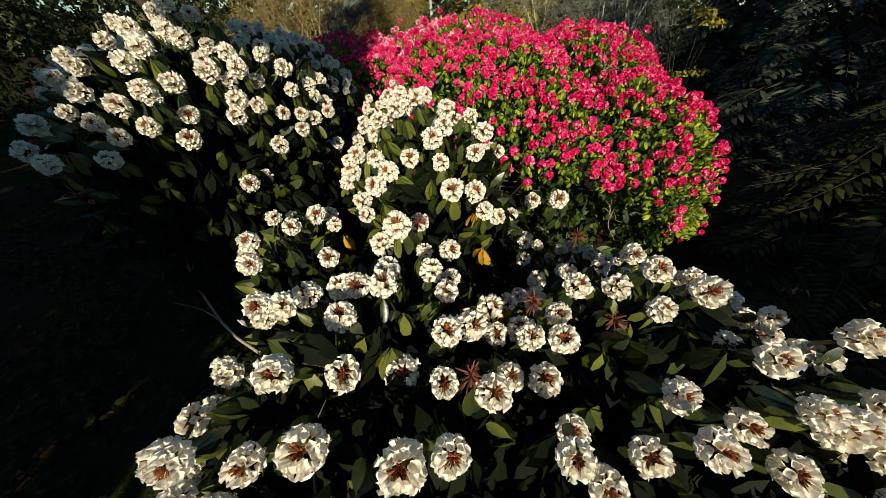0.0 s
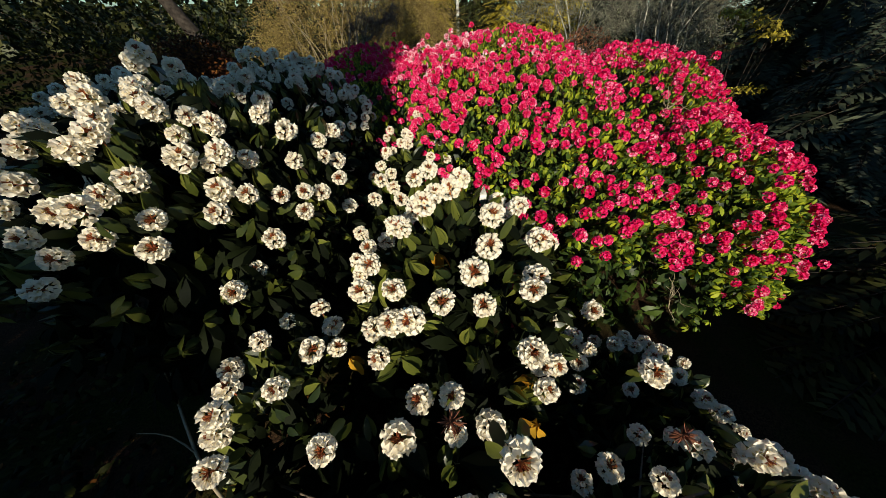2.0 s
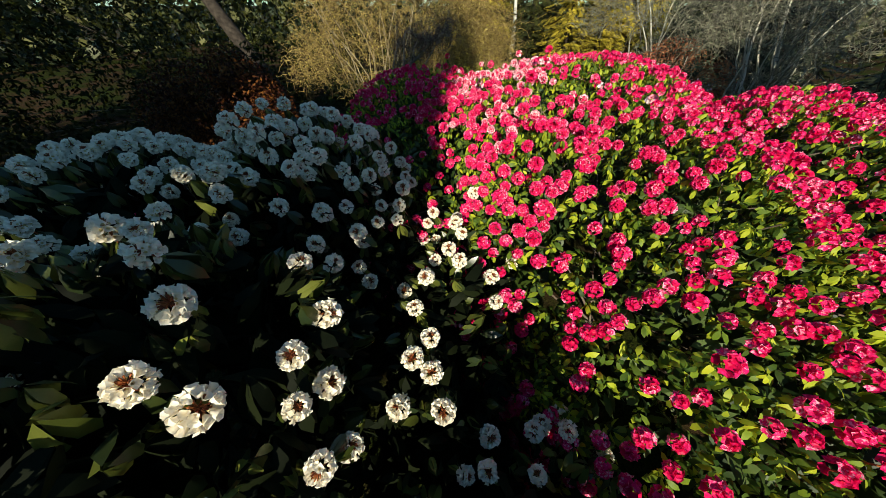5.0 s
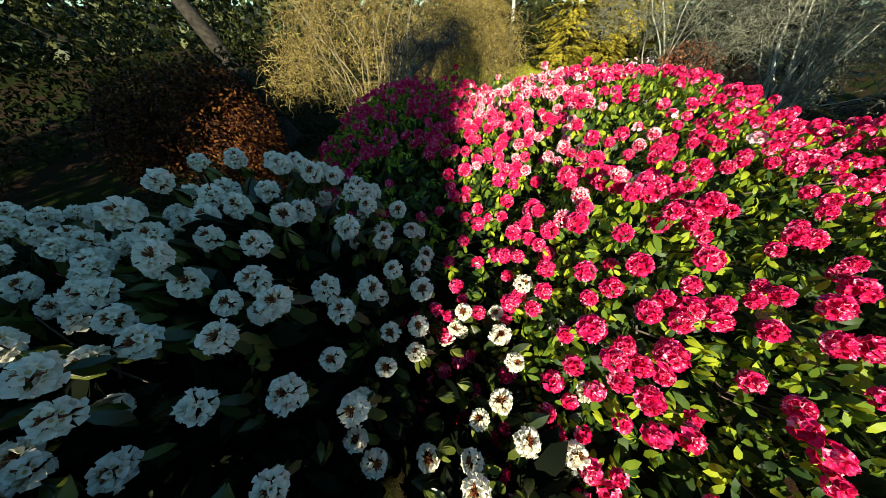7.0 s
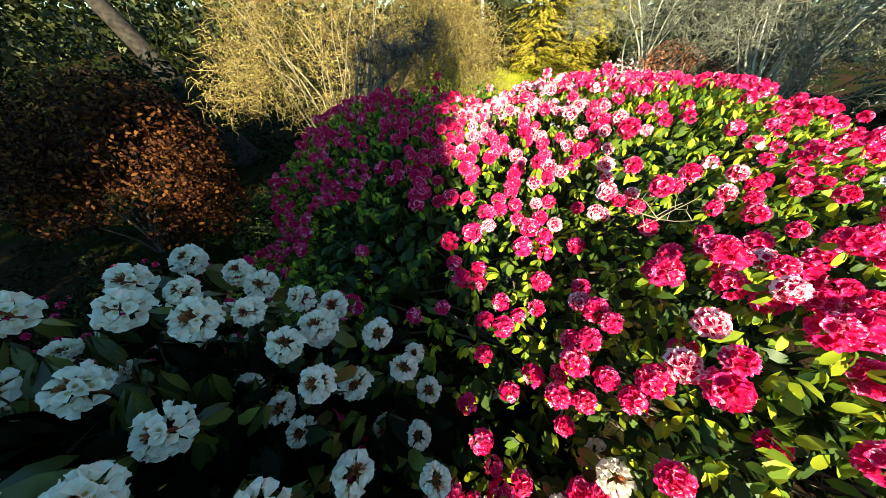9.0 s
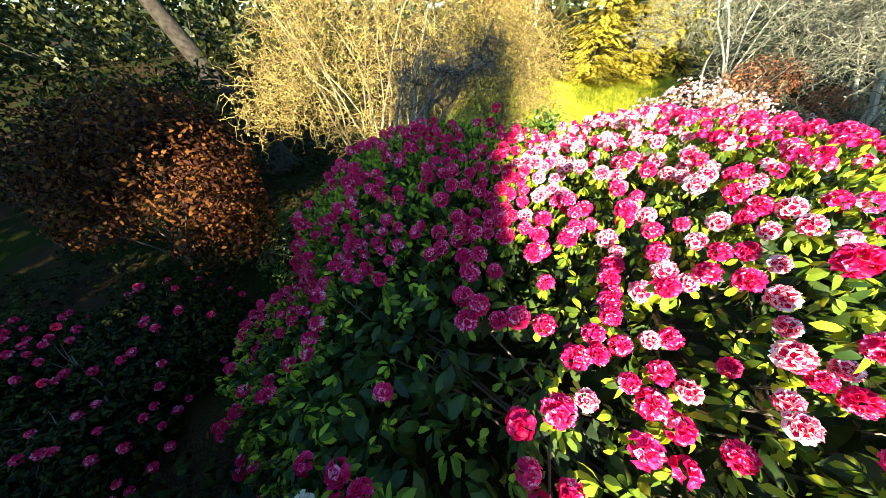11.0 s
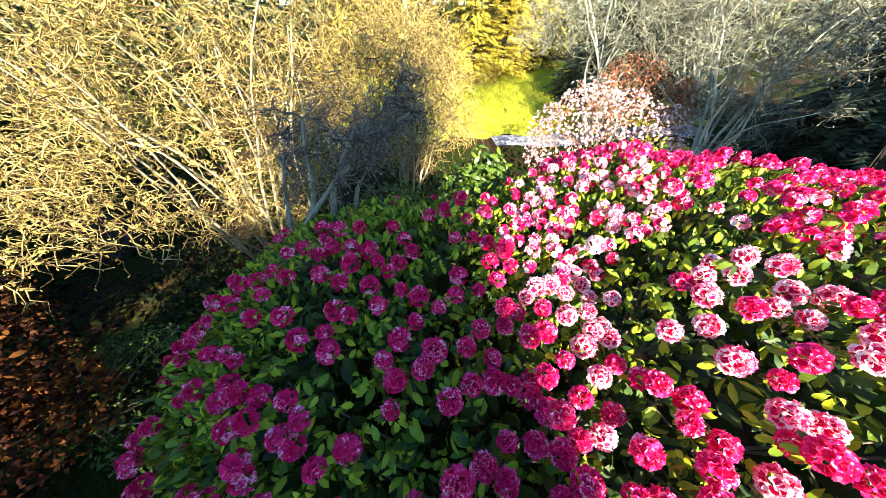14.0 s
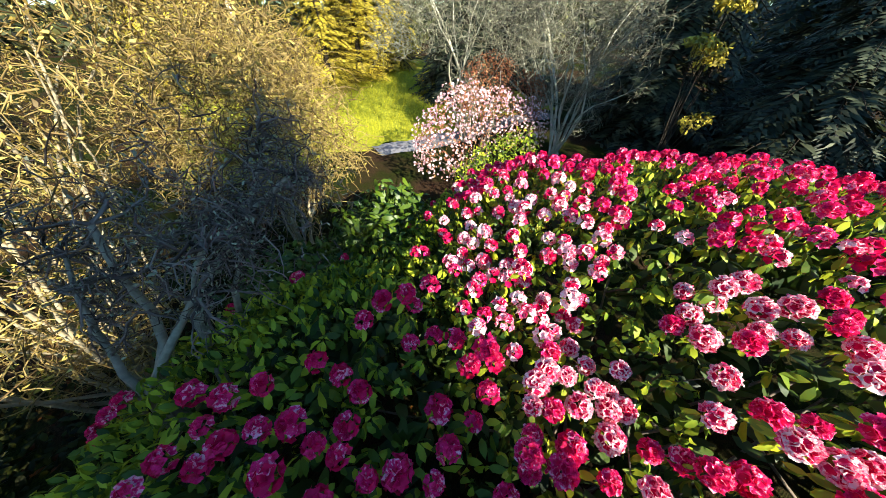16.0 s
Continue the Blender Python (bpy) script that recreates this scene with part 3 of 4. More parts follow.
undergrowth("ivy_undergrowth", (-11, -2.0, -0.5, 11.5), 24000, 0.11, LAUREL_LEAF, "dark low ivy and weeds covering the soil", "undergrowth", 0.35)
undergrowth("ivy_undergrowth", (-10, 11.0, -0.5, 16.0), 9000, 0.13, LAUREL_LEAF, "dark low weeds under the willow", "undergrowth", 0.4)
undergrowth("leaf_litter", (-11, -2.0, 1.0, 16.0), 9000, 0.09, DEAD_LEAF, "fallen brown leaves on the soil", "leaf litter", 0.02)

# ---- the white rhododendron ----
WHITE_LOBES = [
    (-0.02, 0.67, 1.42, 1.07, 1.15, 1.47),
    (1.27, 0.74, 1.43, 1.17, 1.03, 1.38),
    (0.21, 2.23, 1.91, 0.83, 1.03, 1.34),
    (-1.79, 2.86, 2.42, 1.11, 1.38, 1.31),
    (-2.10, 4.85, 1.97, 1.19, 1.31, 1.59),
    (-0.49, 4.31, 1.40, 0.67, 1.94, 1.40),
    (0.76, 1.91, 1.17, 0.81, 0.95, 0.97),
    (-0.70, 1.58, 1.45, 0.60, 0.85, 1.32),
    (-3.28, 4.21, 2.13, 1.32, 1.39, 1.37),
    (1.75, 2.05, 0.95, 0.95, 0.80, 0.95),
    (0.36, 3.05, 1.34, 0.74, 0.80, 1.07),
]
WHITE_HEADS = [
    (0.12, 0.93, 3.10), (0.29, 1.72, 3.02), (-0.11, 0.93, 2.76), (0.50, 1.58, 2.89), (-1.13, 2.22, 3.27),
    (-1.67, 2.13, 3.51), (-0.31, 2.01, 2.96), (1.01, 1.94, 2.20), (-1.80, 2.88, 3.81), (-1.42, 3.22, 3.63),
    (-0.11, 2.48, 3.24), (0.33, 2.13, 3.23), (-1.07, 2.27, 3.46), (-1.24, 2.22, 3.45), (-1.10, 2.10, 3.20),
    (-0.93, 2.66, 3.25), (-1.47, 4.38, 3.49), (-1.86, 5.14, 3.34), (-0.85, 5.08, 2.67), (-0.47, 5.25, 2.84),
    (1.28, 0.94, 2.84), (0.16, 1.43, 2.77), (-0.72, 1.13, 2.71), (-1.89, 1.54, 3.10), (0.77, 0.38, 2.56),
    (0.55, 0.80, 2.55), (0.80, 0.78, 2.73), (-1.37, 3.95, 3.08), (-1.18, 4.49, 2.91), (-0.69, 4.12, 2.74),
]
OUTER_HEADS = [
    (-2.25, 4.63, 3.49), (-2.01, 4.68, 3.47), (-1.82, 4.72, 3.43), (-1.85, 4.84, 3.43), (-2.08, 4.48, 3.46),
    (-1.93, 4.45, 3.43), (-1.73, 4.55, 3.38), (-1.76, 4.42, 3.37), (-2.34, 5.15, 3.43), (-2.08, 4.95, 3.47),
    (-2.15, 4.82, 3.48), (-2.63, 4.82, 3.45), (-1.64, 4.44, 3.32), (-1.86, 4.99, 3.41), (-1.48, 4.65, 3.26),
    (-1.39, 4.59, 3.19), (-1.19, 2.32, 3.37), (-1.07, 2.44, 3.35), (-1.25, 2.52, 3.52), (-1.49, 2.46, 3.61),
    (-0.93, 2.19, 2.97), (-0.75, 2.87, 3.03), (-0.62, 2.73, 2.61), (-0.39, 2.90, 2.42), (-0.12, 2.53, 3.08),
    (0.11, 2.63, 3.10), (-0.12, 3.12, 2.41), (-0.50, 2.37, 2.59),
]
FRONT_HEADS = [
    (-1.65, 2.90, 3.73), (-2.01, 3.02, 3.75), (-1.66, 2.30, 3.60), (-1.51, 1.99, 3.35), (-1.19, 1.69, 2.33),
    (-0.60, 0.90, 2.65), (-0.75, 0.33, 2.48), (-0.30, 0.25, 2.71), (1.69, 0.99, 2.60), (1.56, 0.70, 2.61),
    (1.92, 0.86, 2.58), (1.27, 0.52, 2.51),
]
LEFT_HEADS = [
    (-2.29, 5.56, 3.44), (-2.06, 5.53, 3.44), (-2.21, 5.48, 3.48), (-2.11, 5.40, 3.50), (-2.01, 5.33, 3.51),
    (-2.08, 5.77, 3.30), (-1.93, 5.70, 3.30), (-1.83, 5.51, 3.38), (-1.77, 5.69, 3.24), (-1.66, 5.72, 3.16),
    (-1.63, 5.55, 3.26), (-1.57, 5.64, 3.17), (-1.45, 5.65, 3.07), (-1.54, 5.50, 3.23), (-1.67, 5.42, 3.33),
    (-1.77, 5.39, 3.39), (-1.92, 5.42, 3.45), (-1.31, 5.71, 2.82), (-0.80, 5.94, 1.95),
]
BACK_HEADS = [
    (-2.41, 4.90, 3.61), (-2.47, 5.19, 3.58), (-2.35, 5.33, 3.55), (-1.52, 5.31, 3.31), (-1.51, 5.00, 3.36),
    (-1.14, 5.16, 3.00), (-1.25, 4.92, 3.16), (-1.10, 4.95, 2.99), (-0.89, 4.99, 2.59), (-0.32, 5.46, 2.41),
    (-0.60, 4.93, 2.68), (-0.17, 5.20, 2.48), (-0.51, 4.74, 2.71), (-0.62, 5.18, 2.58), (-2.86, 4.19, 3.43),
    (-3.31, 4.08, 3.51), (-2.33, 4.63, 3.60), (-1.85, 4.65, 3.52), (-2.33, 4.10, 3.42), (-1.07, 4.73, 2.94),
    (-1.24, 4.26, 2.97), (-1.45, 4.21, 3.15),
]
MIDDLE_HEADS = [
    (-0.62, 3.51, 2.69), (-0.63, 3.26, 2.62), (-0.39, 3.29, 2.61), (-0.63, 2.57, 2.46), (-0.39, 2.25, 2.88),
    (-0.03, 2.23, 3.22), (-0.85, 2.53, 3.10), (-0.79, 2.63, 3.04), (-1.00, 2.64, 3.35), (-0.83, 2.43, 3.01),
    (-0.34, 2.35, 2.93),
]
NEAR_HEADS = [
    (1.95, 0.63, 2.76), (1.45, 0.34, 2.80), (1.07, 0.25, 2.80), (1.11, 0.43, 2.74), (1.88, 0.82, 2.69),
    (1.55, 0.55, 2.74), (1.40, 0.79, 2.85), (1.21, 0.75, 2.79), (-0.10, 0.26, 2.80), (0.18, 0.22, 2.80),
    (-0.45, 0.23, 2.80), (-0.21, 0.42, 2.92), (-0.05, 0.49, 2.79), (0.14, 0.55, 2.67), (0.78, 0.65, 2.74),
    (0.66, 0.68, 2.71), (0.89, 0.86, 2.82), (0.67, 0.24, 2.78), (0.30, 0.48, 2.73), (-0.66, 0.95, 2.49),
]
SHADED_HEADS = [
    (-1.37, 4.40, 3.09), (-1.26, 4.34, 2.83), (-1.33, 4.22, 2.96), (-1.20, 4.65, 2.97), (-1.06, 4.62, 2.86),
    (-0.94, 4.29, 2.34), (-1.29, 4.24, 2.62), (-1.24, 5.36, 2.74), (-1.32, 4.83, 3.01), (-1.74, 5.32, 3.05),
    (-1.50, 5.45, 3.01), (-1.48, 5.63, 2.98), (-1.32, 5.56, 2.96), (-1.63, 5.25, 3.04), (-2.16, 5.77, 2.54),
    (-1.74, 5.66, 3.02), (-1.22, 5.58, 2.71), (-1.98, 5.43, 2.94), (-2.49, 5.74, 2.72), (-1.47, 5.49, 2.39),
]
WEST_HEADS = [
    (-1.96, 4.02, 3.50), (-1.93, 3.96, 3.38), (-2.10, 4.07, 3.10), (-1.67, 4.09, 3.24), (-1.61, 4.00, 3.19),
    (-1.93, 4.05, 3.36), (-1.93, 4.21, 3.38), (-1.60, 4.24, 3.45), (-1.69, 4.40, 3.43), (-1.91, 4.41, 3.61),
    (-2.10, 5.20, 3.42), (-1.94, 5.19, 3.35), (-2.29, 5.78, 3.35), (-2.66, 5.76, 2.83), (-2.46, 5.62, 2.58),
    (-1.90, 3.90, 3.10), (-2.30, 3.75, 3.20),
]
LIT_HEADS = [
    (-1.79, 2.44, 3.66), (-1.55, 2.16, 3.58), (-1.34, 1.78, 3.41), (-1.37, 2.05, 3.41), (-1.12, 2.16, 2.73),
    (-0.82, 1.31, 2.73), (-0.61, 1.42, 2.75), (-0.35, 1.23, 2.67), (-0.04, 1.27, 2.73), (-1.01, 2.25, 3.23),
    (-0.14, 1.71, 2.87), (-0.33, 1.88, 2.89), (0.31, 1.95, 3.17), (0.51, 1.80, 3.05), (0.55, 1.45, 2.83),
    (0.34, 1.12, 3.15), (1.07, 2.14, 2.50), (1.01, 1.54, 2.86), (1.48, 1.34, 2.58), (0.91, 2.15, 2.36),
    (-2.06, 2.66, 3.69), (-1.92, 2.89, 3.79), (-2.12, 2.37, 3.52), (-1.37, 2.52, 3.56), (-0.98, 3.16, 3.21),
    (-0.23, 2.32, 3.00), (-0.04, 2.62, 3.23),
]
ALL_HEADS = np.array(WHITE_HEADS + OUTER_HEADS + FRONT_HEADS + LEFT_HEADS + BACK_HEADS + MIDDLE_HEADS + NEAR_HEADS + SHADED_HEADS + WEST_HEADS + LIT_HEADS)
ALL_HEADS = ALL_HEADS[spaced(ALL_HEADS, 0.125)]
dice = np.random.default_rng(11)
bush("white_rhododendron", (-0.4, 2.1, float(ground_height(-0.4, 2.1))), "white-flowered rhododendron bush with long drooping dark leaves", WHITE_LOBES,
     [white_truss() for _ in range(6)], [white_truss(slim=True) for _ in range(2)], [WHITE_PETAL, STALK_RED, CREAM_THROAT],
     [whorl(7, 0.150, 0.052, 50, 88, 0.16) for _ in range(6)], [WHITE_BUSH_LEAF], [whorl(7, 0.150, 0.052, 50, 88, 0.16, shape=kite) for _ in range(5)], 0.140, 0.05, lambda p: np.where((p[:, 0] < -1.2) & (p[:, 1] < 2.75) & (p[:, 2] < 3.05), 0.03, np.where((p[:, 0] > 0.6) & (p[:, 1] < 3.2), 0.50,
     np.where(p[:, 0] < -2.0, np.where(p[:, 1] > 3.4, 0.80, 0.50), np.where(p[:, 1] > 4.9, 0.06, np.where(p[:, 1] > 3.6, 0.28, np.where(p[:, 1] < 1.0, 0.85, 0.42)))))),
     lambda p: np.abs(p[:, 0] - 0.3 + 0.25 * p[:, 1]) + 0.15 * np.abs(p[:, 1] - 1.6), [(-0.2, 1.2, 0), (-1.2, 3.1, 0), (-0.8, 4.2, 0), (0.5, 1.0, 0)],
     fixed=ALL_HEADS, heads=[(0.39, 0.47, 2.80), (0.68, 0.80, 2.78), (0.16, 1.30, 2.86), (1.0, 0.72, 2.76), (1.1, 1.36, 2.70), (-0.13, 0.55, 2.76)],
     yellowed=[(0.50, 1.50, 2.80), (0.55, 1.40, 2.60), (-0.45, 1.75, 2.45), (0.05, 2.15, 2.95), (0.62, 0.95, 2.55)],
     size=(0.68, 0.93), extra=0.45, level=(0.12, 0.50), clump=(0.90, 2.2, 2.3), shoots=0.42, stem_count=12, thick=0.013)

# ---- the red rhododendron ----
RED_LOBES = [
    (1.49, 6.15, 1.52, 1.79, 3.80, 1.86),
    (-0.93, 7.41, 1.19, 2.36, 2.89, 1.94),
    (1.04, 8.05, 1.87, 2.30, 2.95, 1.82),
    (3.12, 4.45, 1.21, 1.36, 1.52, 1.90),
    (-1.85, 9.15, 1.48, 2.20, 2.05, 1.86),
    (-3.00, 7.50, 0.50, 1.45, 1.40, 1.45),
    (3.06, 6.60, 1.84, 1.60, 2.40, 1.72),
    (0.17, 5.60, 1.22, 1.07, 1.58, 2.23),
    (0.30, 9.60, 1.65, 1.70, 1.95, 1.80),
]
SOUTH_BLOOMS = [
    (0.37, 4.60, 2.70), (0.88, 3.60, 3.02), (1.36, 3.35, 2.71), (1.66, 3.30, 2.67), (1.06, 3.72, 3.02),
    (2.63, 4.28, 3.04), (1.96, 4.72, 3.18), (2.24, 3.85, 2.83), (2.58, 3.58, 2.59), (1.63, 3.00, 2.52),
    (1.31, 3.16, 2.60), (2.62, 3.14, 2.14), (1.55, 5.10, 3.28), (-0.22, 4.75, 3.10), (-0.15, 4.61, 3.09),
    (0.10, 4.66, 3.10), (0.17, 4.81, 3.16), (0.81, 5.24, 3.06), (0.53, 4.70, 2.94), (3.51, 3.02, 2.23),
]
MIDDLE_BLOOMS = [
    (-0.27, 6.50, 3.23), (0.00, 7.02, 3.58), (-0.94, 5.90, 2.89), (-0.60, 5.56, 2.80), (-0.14, 5.65, 3.10),
    (0.30, 5.82, 3.58), (0.27, 5.48, 3.27), (0.06, 5.35, 3.00), (3.00, 5.40, 3.56), (3.80, 6.10, 3.48),
    (0.59, 5.91, 3.46), (2.43, 6.17, 3.60), (2.61, 5.57, 3.54), (0.52, 5.54, 3.40), (1.00, 5.48, 3.27),
    (0.01, 5.66, 3.48), (-0.26, 7.03, 3.41), (1.38, 6.27, 3.65), (1.05, 6.62, 3.67), (-0.56, 6.99, 3.34),
    (-0.05, 6.71, 3.45), (0.06, 6.54, 3.40), (-0.24, 5.85, 3.36), (-0.18, 5.62, 3.33), (-0.09, 5.85, 3.49),
    (-0.30, 5.53, 2.89), (-0.55, 5.64, 2.97), (-1.40, 6.92, 3.09),
]
NORTH_BLOOMS = [
    (-0.78, 8.17, 3.39), (-0.79, 8.48, 3.24), (-0.22, 8.42, 3.53), (-0.67, 8.87, 3.29), (-0.09, 8.06, 3.55),
    (0.29, 8.44, 3.72), (-0.15, 9.02, 3.59), (-0.82, 8.04, 3.17), (-1.29, 8.88, 3.34), (-0.57, 7.90, 3.57),
    (-0.81, 9.12, 3.40), (-1.42, 8.48, 3.30), (-1.50, 9.25, 3.50), (-2.24, 8.07, 2.98), (-1.80, 7.83, 3.17),
    (-2.68, 8.35, 3.03), (-3.10, 8.70, 2.93), (-2.35, 9.35, 3.28), (-1.31, 8.24, 2.97), (-1.00, 8.00, 3.00),
    (-1.60, 7.50, 3.15), (-2.72, 8.09, 2.98), (-1.65, 7.69, 3.12), (-2.78, 7.92, 2.91), (-1.49, 7.57, 3.09),
    (-1.35, 7.97, 3.24), (-0.99, 7.67, 2.93), (-0.68, 7.98, 3.43), (-0.57, 7.67, 3.34), (-3.43, 8.11, 2.48),
    (-0.38, 8.91, 3.31),
]
dice = np.random.default_rng(12)
bush("red_rhododendron", (0.8, 7.0, float(ground_height(0.8, 7.0))), "large crimson-flowered rhododendron bush with yellow-green leaves", RED_LOBES,
     [red_truss() for _ in range(6)], [red_truss(slim=True) for _ in range(4)], [RED_PETAL, STAMEN, STALK_RED, DEEP_PETAL],
     [whorl(8, 0.072, 0.033, 10, 75, 0.40) for _ in range(5)], [RED_BUSH_LEAF], [whorl(7, 0.072, 0.034, 10, 75, 0.40, shape=kite) for _ in range(5)], 0.096, -0.25,
     lambda p: np.clip(0.98 + 0.15 * ((p[:, 0] < -0.2) & (p[:, 1] > 7.2)) + 0.25 * (np.abs(p[:, 0] + 1.6) < 0.8) - 0.22 * np.clip(-2.2 - p[:, 0], 0, 3), 0.28, 1.1) * np.where(p[:, 1] > 9.3 + 0.8 * np.maximum(0, p[:, 0] + 1.9), 0.04, 1.0) * np.where((p[:, 0] < -1.2) & (p[:, 1] < 7.3), 0.25, 1.0)
     * np.where((np.abs(p[:, 0] + 0.5) < 1.1) & (np.abs(p[:, 1] - 8.8) < 1.6), 2.0, 1.0) * np.where((p[:, 0] > 2.2) & (p[:, 2] < 2.1), 0.45, 1.0) * np.where((p[:, 2] < 2.3 - 0.6 * np.clip(p[:, 0] - 2.0, 0, 2)) & (p[:, 1] < 3.7) & (p[:, 0] > 0.9), 0.0, 1.0),
     lambda p: np.minimum(np.hypot(p[:, 0] + 0.9, p[:, 1] - 7.6), np.hypot(p[:, 0] - 0.3, p[:, 1] - 5.6)) + 0.5 * np.clip(3.2 - p[:, 2], 0, 3),
     [(0.8, 6.5, 0), (1.8, 6.0, 0), (-0.8, 7.8, 0), (0.0, 8.6, 0), (-2.3, 8.6, 0), (3.1, 5.2, 0)], size=(0.64, 0.96), clump=(0.95, 2.2, 2.6), shoots=1.0, extra=2.6, under=2.6, stem_count=30, stalk_name="stamen_tuft", rough=0.9, inside=SHADE_GREEN_LEAF, bare=0.55, leafy=lambda p: np.where((p[:, 2] < 2.3 - 0.6 * np.clip(p[:, 0] - 2.0, 0, 2)) & (p[:, 1] < 3.7) & (p[:, 0] > 0.9), 0.0, 1.0) * np.where((p[:, 0] < -0.75) & (p[:, 1] < 7.7) & (p[:, 0] + 0.5 * p[:, 1] < 2.9), 0.25, 1.0), dead=[(0.12, 6.5, 3.2), (2.35, 2.95, 1.75), (2.7, 4.9, 3.05)], fixed=SOUTH_BLOOMS + MIDDLE_BLOOMS + NORTH_BLOOMS,
     # pale heads gather on the sunlit crest and stop at the shade's edge
     sun_pale=(lambda p: (0.97 * np.exp(-((p[:, 0] + 0.45) / 0.80) ** 4 - ((p[:, 1] - 9.2) / 1.15) ** 4) + 0.62 * np.exp(-((p[:, 0] - 0.05) / 0.75) ** 2 - ((p[:, 1] - 7.3) / 1.2) ** 2)) * (p[:, 0] > -1.25), SUNLIT_PETAL))

# laurel leaf in place of yellow-green: its shade is put into colour
bush("low_red_rhododendron", (-6.6, 7.2, float(ground_height(-6.6, 7.2))), "low dark crimson-flowered rhododendron in the shade",
     [(-6.2, 7.5, 0.25, 1.35, 1.15, 0.75), (-7.6, 6.7, 0.20, 1.35, 1.10, 0.65), (-6.0, 6.2, 0.15, 1.1, 0.9, 0.5)],
     [red_truss(slim=True) for _ in range(2)], [red_truss(slim=True) for _ in range(2)], [RED_PETAL, STAMEN, STALK_RED, DEEP_PETAL],
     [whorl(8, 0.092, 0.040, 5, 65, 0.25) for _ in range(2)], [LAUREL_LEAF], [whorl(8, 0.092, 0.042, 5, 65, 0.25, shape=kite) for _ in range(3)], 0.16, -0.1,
     lambda p: np.full(len(p), 0.36), lambda p: np.hypot(p[:, 0] + 5.6, p[:, 1] - 7.3), [(-6.3, 7.3, 0), (-7.4, 6.8, 0), (-6.1, 6.4, 0)],
     size=(0.7, 0.95), extra=0.8, under=1.0, stem_count=12, stalk_name="stamen_tuft")


# ---- bare shrubs ----
def bare_shrub(name, base, label, stem_count, spread, height, twig_material, bark, bud_material, twigs=9, fine=7, buds=5, thick=0.035, curl=0.20,
               droop=-0.05, bud_size=0.02, twig_width=0.0045, category="shrub", domes=(), spray_count=0, spray_long=0.4, lowest=-0.1, rise=0.92, reach=1.0, twig_from=3, furthest=1.0, leaders=()):
    """A leafless shrub: stems that fan out of one base, each dividing twice, with small buds."""
    base = np.array(base, float)
    owner = thing(name, base, label, category)
    twig_soup, bud_places = Soup(), []
    lines = []
    for bends in leaders:
        bends = np.array(bends, float) - base
        along = np.linspace(0, len(bends) - 1, 11)
        lines.append(np.stack([np.interp(along, np.arange(len(bends)), bends[:, c]) for c in range(3)], 1) + dice.normal(0, 0.012, (11, 3)))
    for k in range(stem_count - len(lines)):
        yaw = 2 * np.pi * (k + dice.uniform(-0.3, 0.3)) / stem_count * 1.0
        out = np.sqrt(dice.uniform(0.12, furthest))
        way = np.array((spread[0] * out * np.cos(yaw), spread[1] * out * np.sin(yaw), height * (1.05 - rise * out * out)))
        long = np.linalg.norm(way)
        line = grow((*dice.normal(0, 0.12, 2), 0), way / long + (0, 0, 0.35), long * 1.05, 10, 0.17, -0.045)
        if line[-1][2] > 0.55 * way[2] and np.abs(line[:, 0]).max() < 0.65 * spread[0] and line[:, 1].min() > -0.9 * spread[1]:
            lines.append(line)
    for line in lines:
        s = Soup()
        tube(s, line, np.linspace(thick, thick * 0.25, 11) * dice.uniform(0.7, 1.2), 6)
        part("stem", s.mesh("stem", [bark]), owner)
        for _ in range(twigs):
            i = dice.integers(twig_from, 11)
            ahead = line[min(i + 1, 10)] - line[i - 1]
            ahead = ahead / np.linalg.norm(ahead) + dice.normal(0, 0.6, 3)
            side = grow(line[i], ahead / np.linalg.norm(ahead), dice.uniform(0.5, 1.1) * reach, 6, curl, droop)
            tube(twig_soup, side, np.linspace(thick * 0.24, twig_width, 7), 3)
            for _ in range(fine):
                j = dice.integers(1, 7)
                ahead = side[min(j + 1, 6)] - side[j - 1]
                ahead = ahead / np.linalg.norm(ahead) + dice.normal(0, 0.65, 3)
                small = grow(side[j], ahead / np.linalg.norm(ahead), dice.uniform(0.25, 0.6) * reach, 4, curl * 1.4, droop)
                tube(twig_soup, small, np.linspace(twig_width, twig_width * 0.5, 5), 3)
                if buds:
                    spots = dice.integers(1, 5, buds)
                    bud_places.append(small[spots] + dice.normal(0, 0.01, (buds, 3)))
    if spray_count:
        # the outer crown of fine arching twigs
        p, n = skin(domes, int(spray_count * 2.2), lowest)
        p, n = p[:spray_count], n[:spray_count]
        p = p - n * (dice.uniform(-0.25, 1, len(p)) * 0.75)[:, None]
        for q, m in zip(p, n):
            way = m * 0.5 + dice.normal(0, 0.75, 3) + (0, 0, 0.15)
            small = grow(q - base, way / np.linalg.norm(way), spray_long * dice.uniform(0.5, 1.5), 3, curl * 2.0, droop * 4)
            tube(twig_soup, small, np.linspace(twig_width, twig_width * 0.45, 4), 3)
            if buds:
                bud_places.append(small[dice.integers(0, 4, buds)] + dice.normal(0, 0.012, (buds, 3)))
    part("twig_tangle", twig_soup.mesh("twig_tangle", [twig_material]), owner, kind="stuff")
    if buds:
        q = np.concatenate(bud_places)
        v, f = leaf(1.0, 0.5, 0.3, 0.2)
        v, f = v[[0, 4, 9, 13]], np.array([(0, 1, 2), (1, 3, 2)])
        s = strew(Soup(), (v, f, np.zeros(len(f), int)), q, frames_for(dice.normal(0, 1, q.shape)), dice.uniform(0.6, 1.5, len(q)) * bud_size)
        part("bud_haze", s.mesh("bud_haze", [bud_material]), owner, kind="stuff")
    return owner


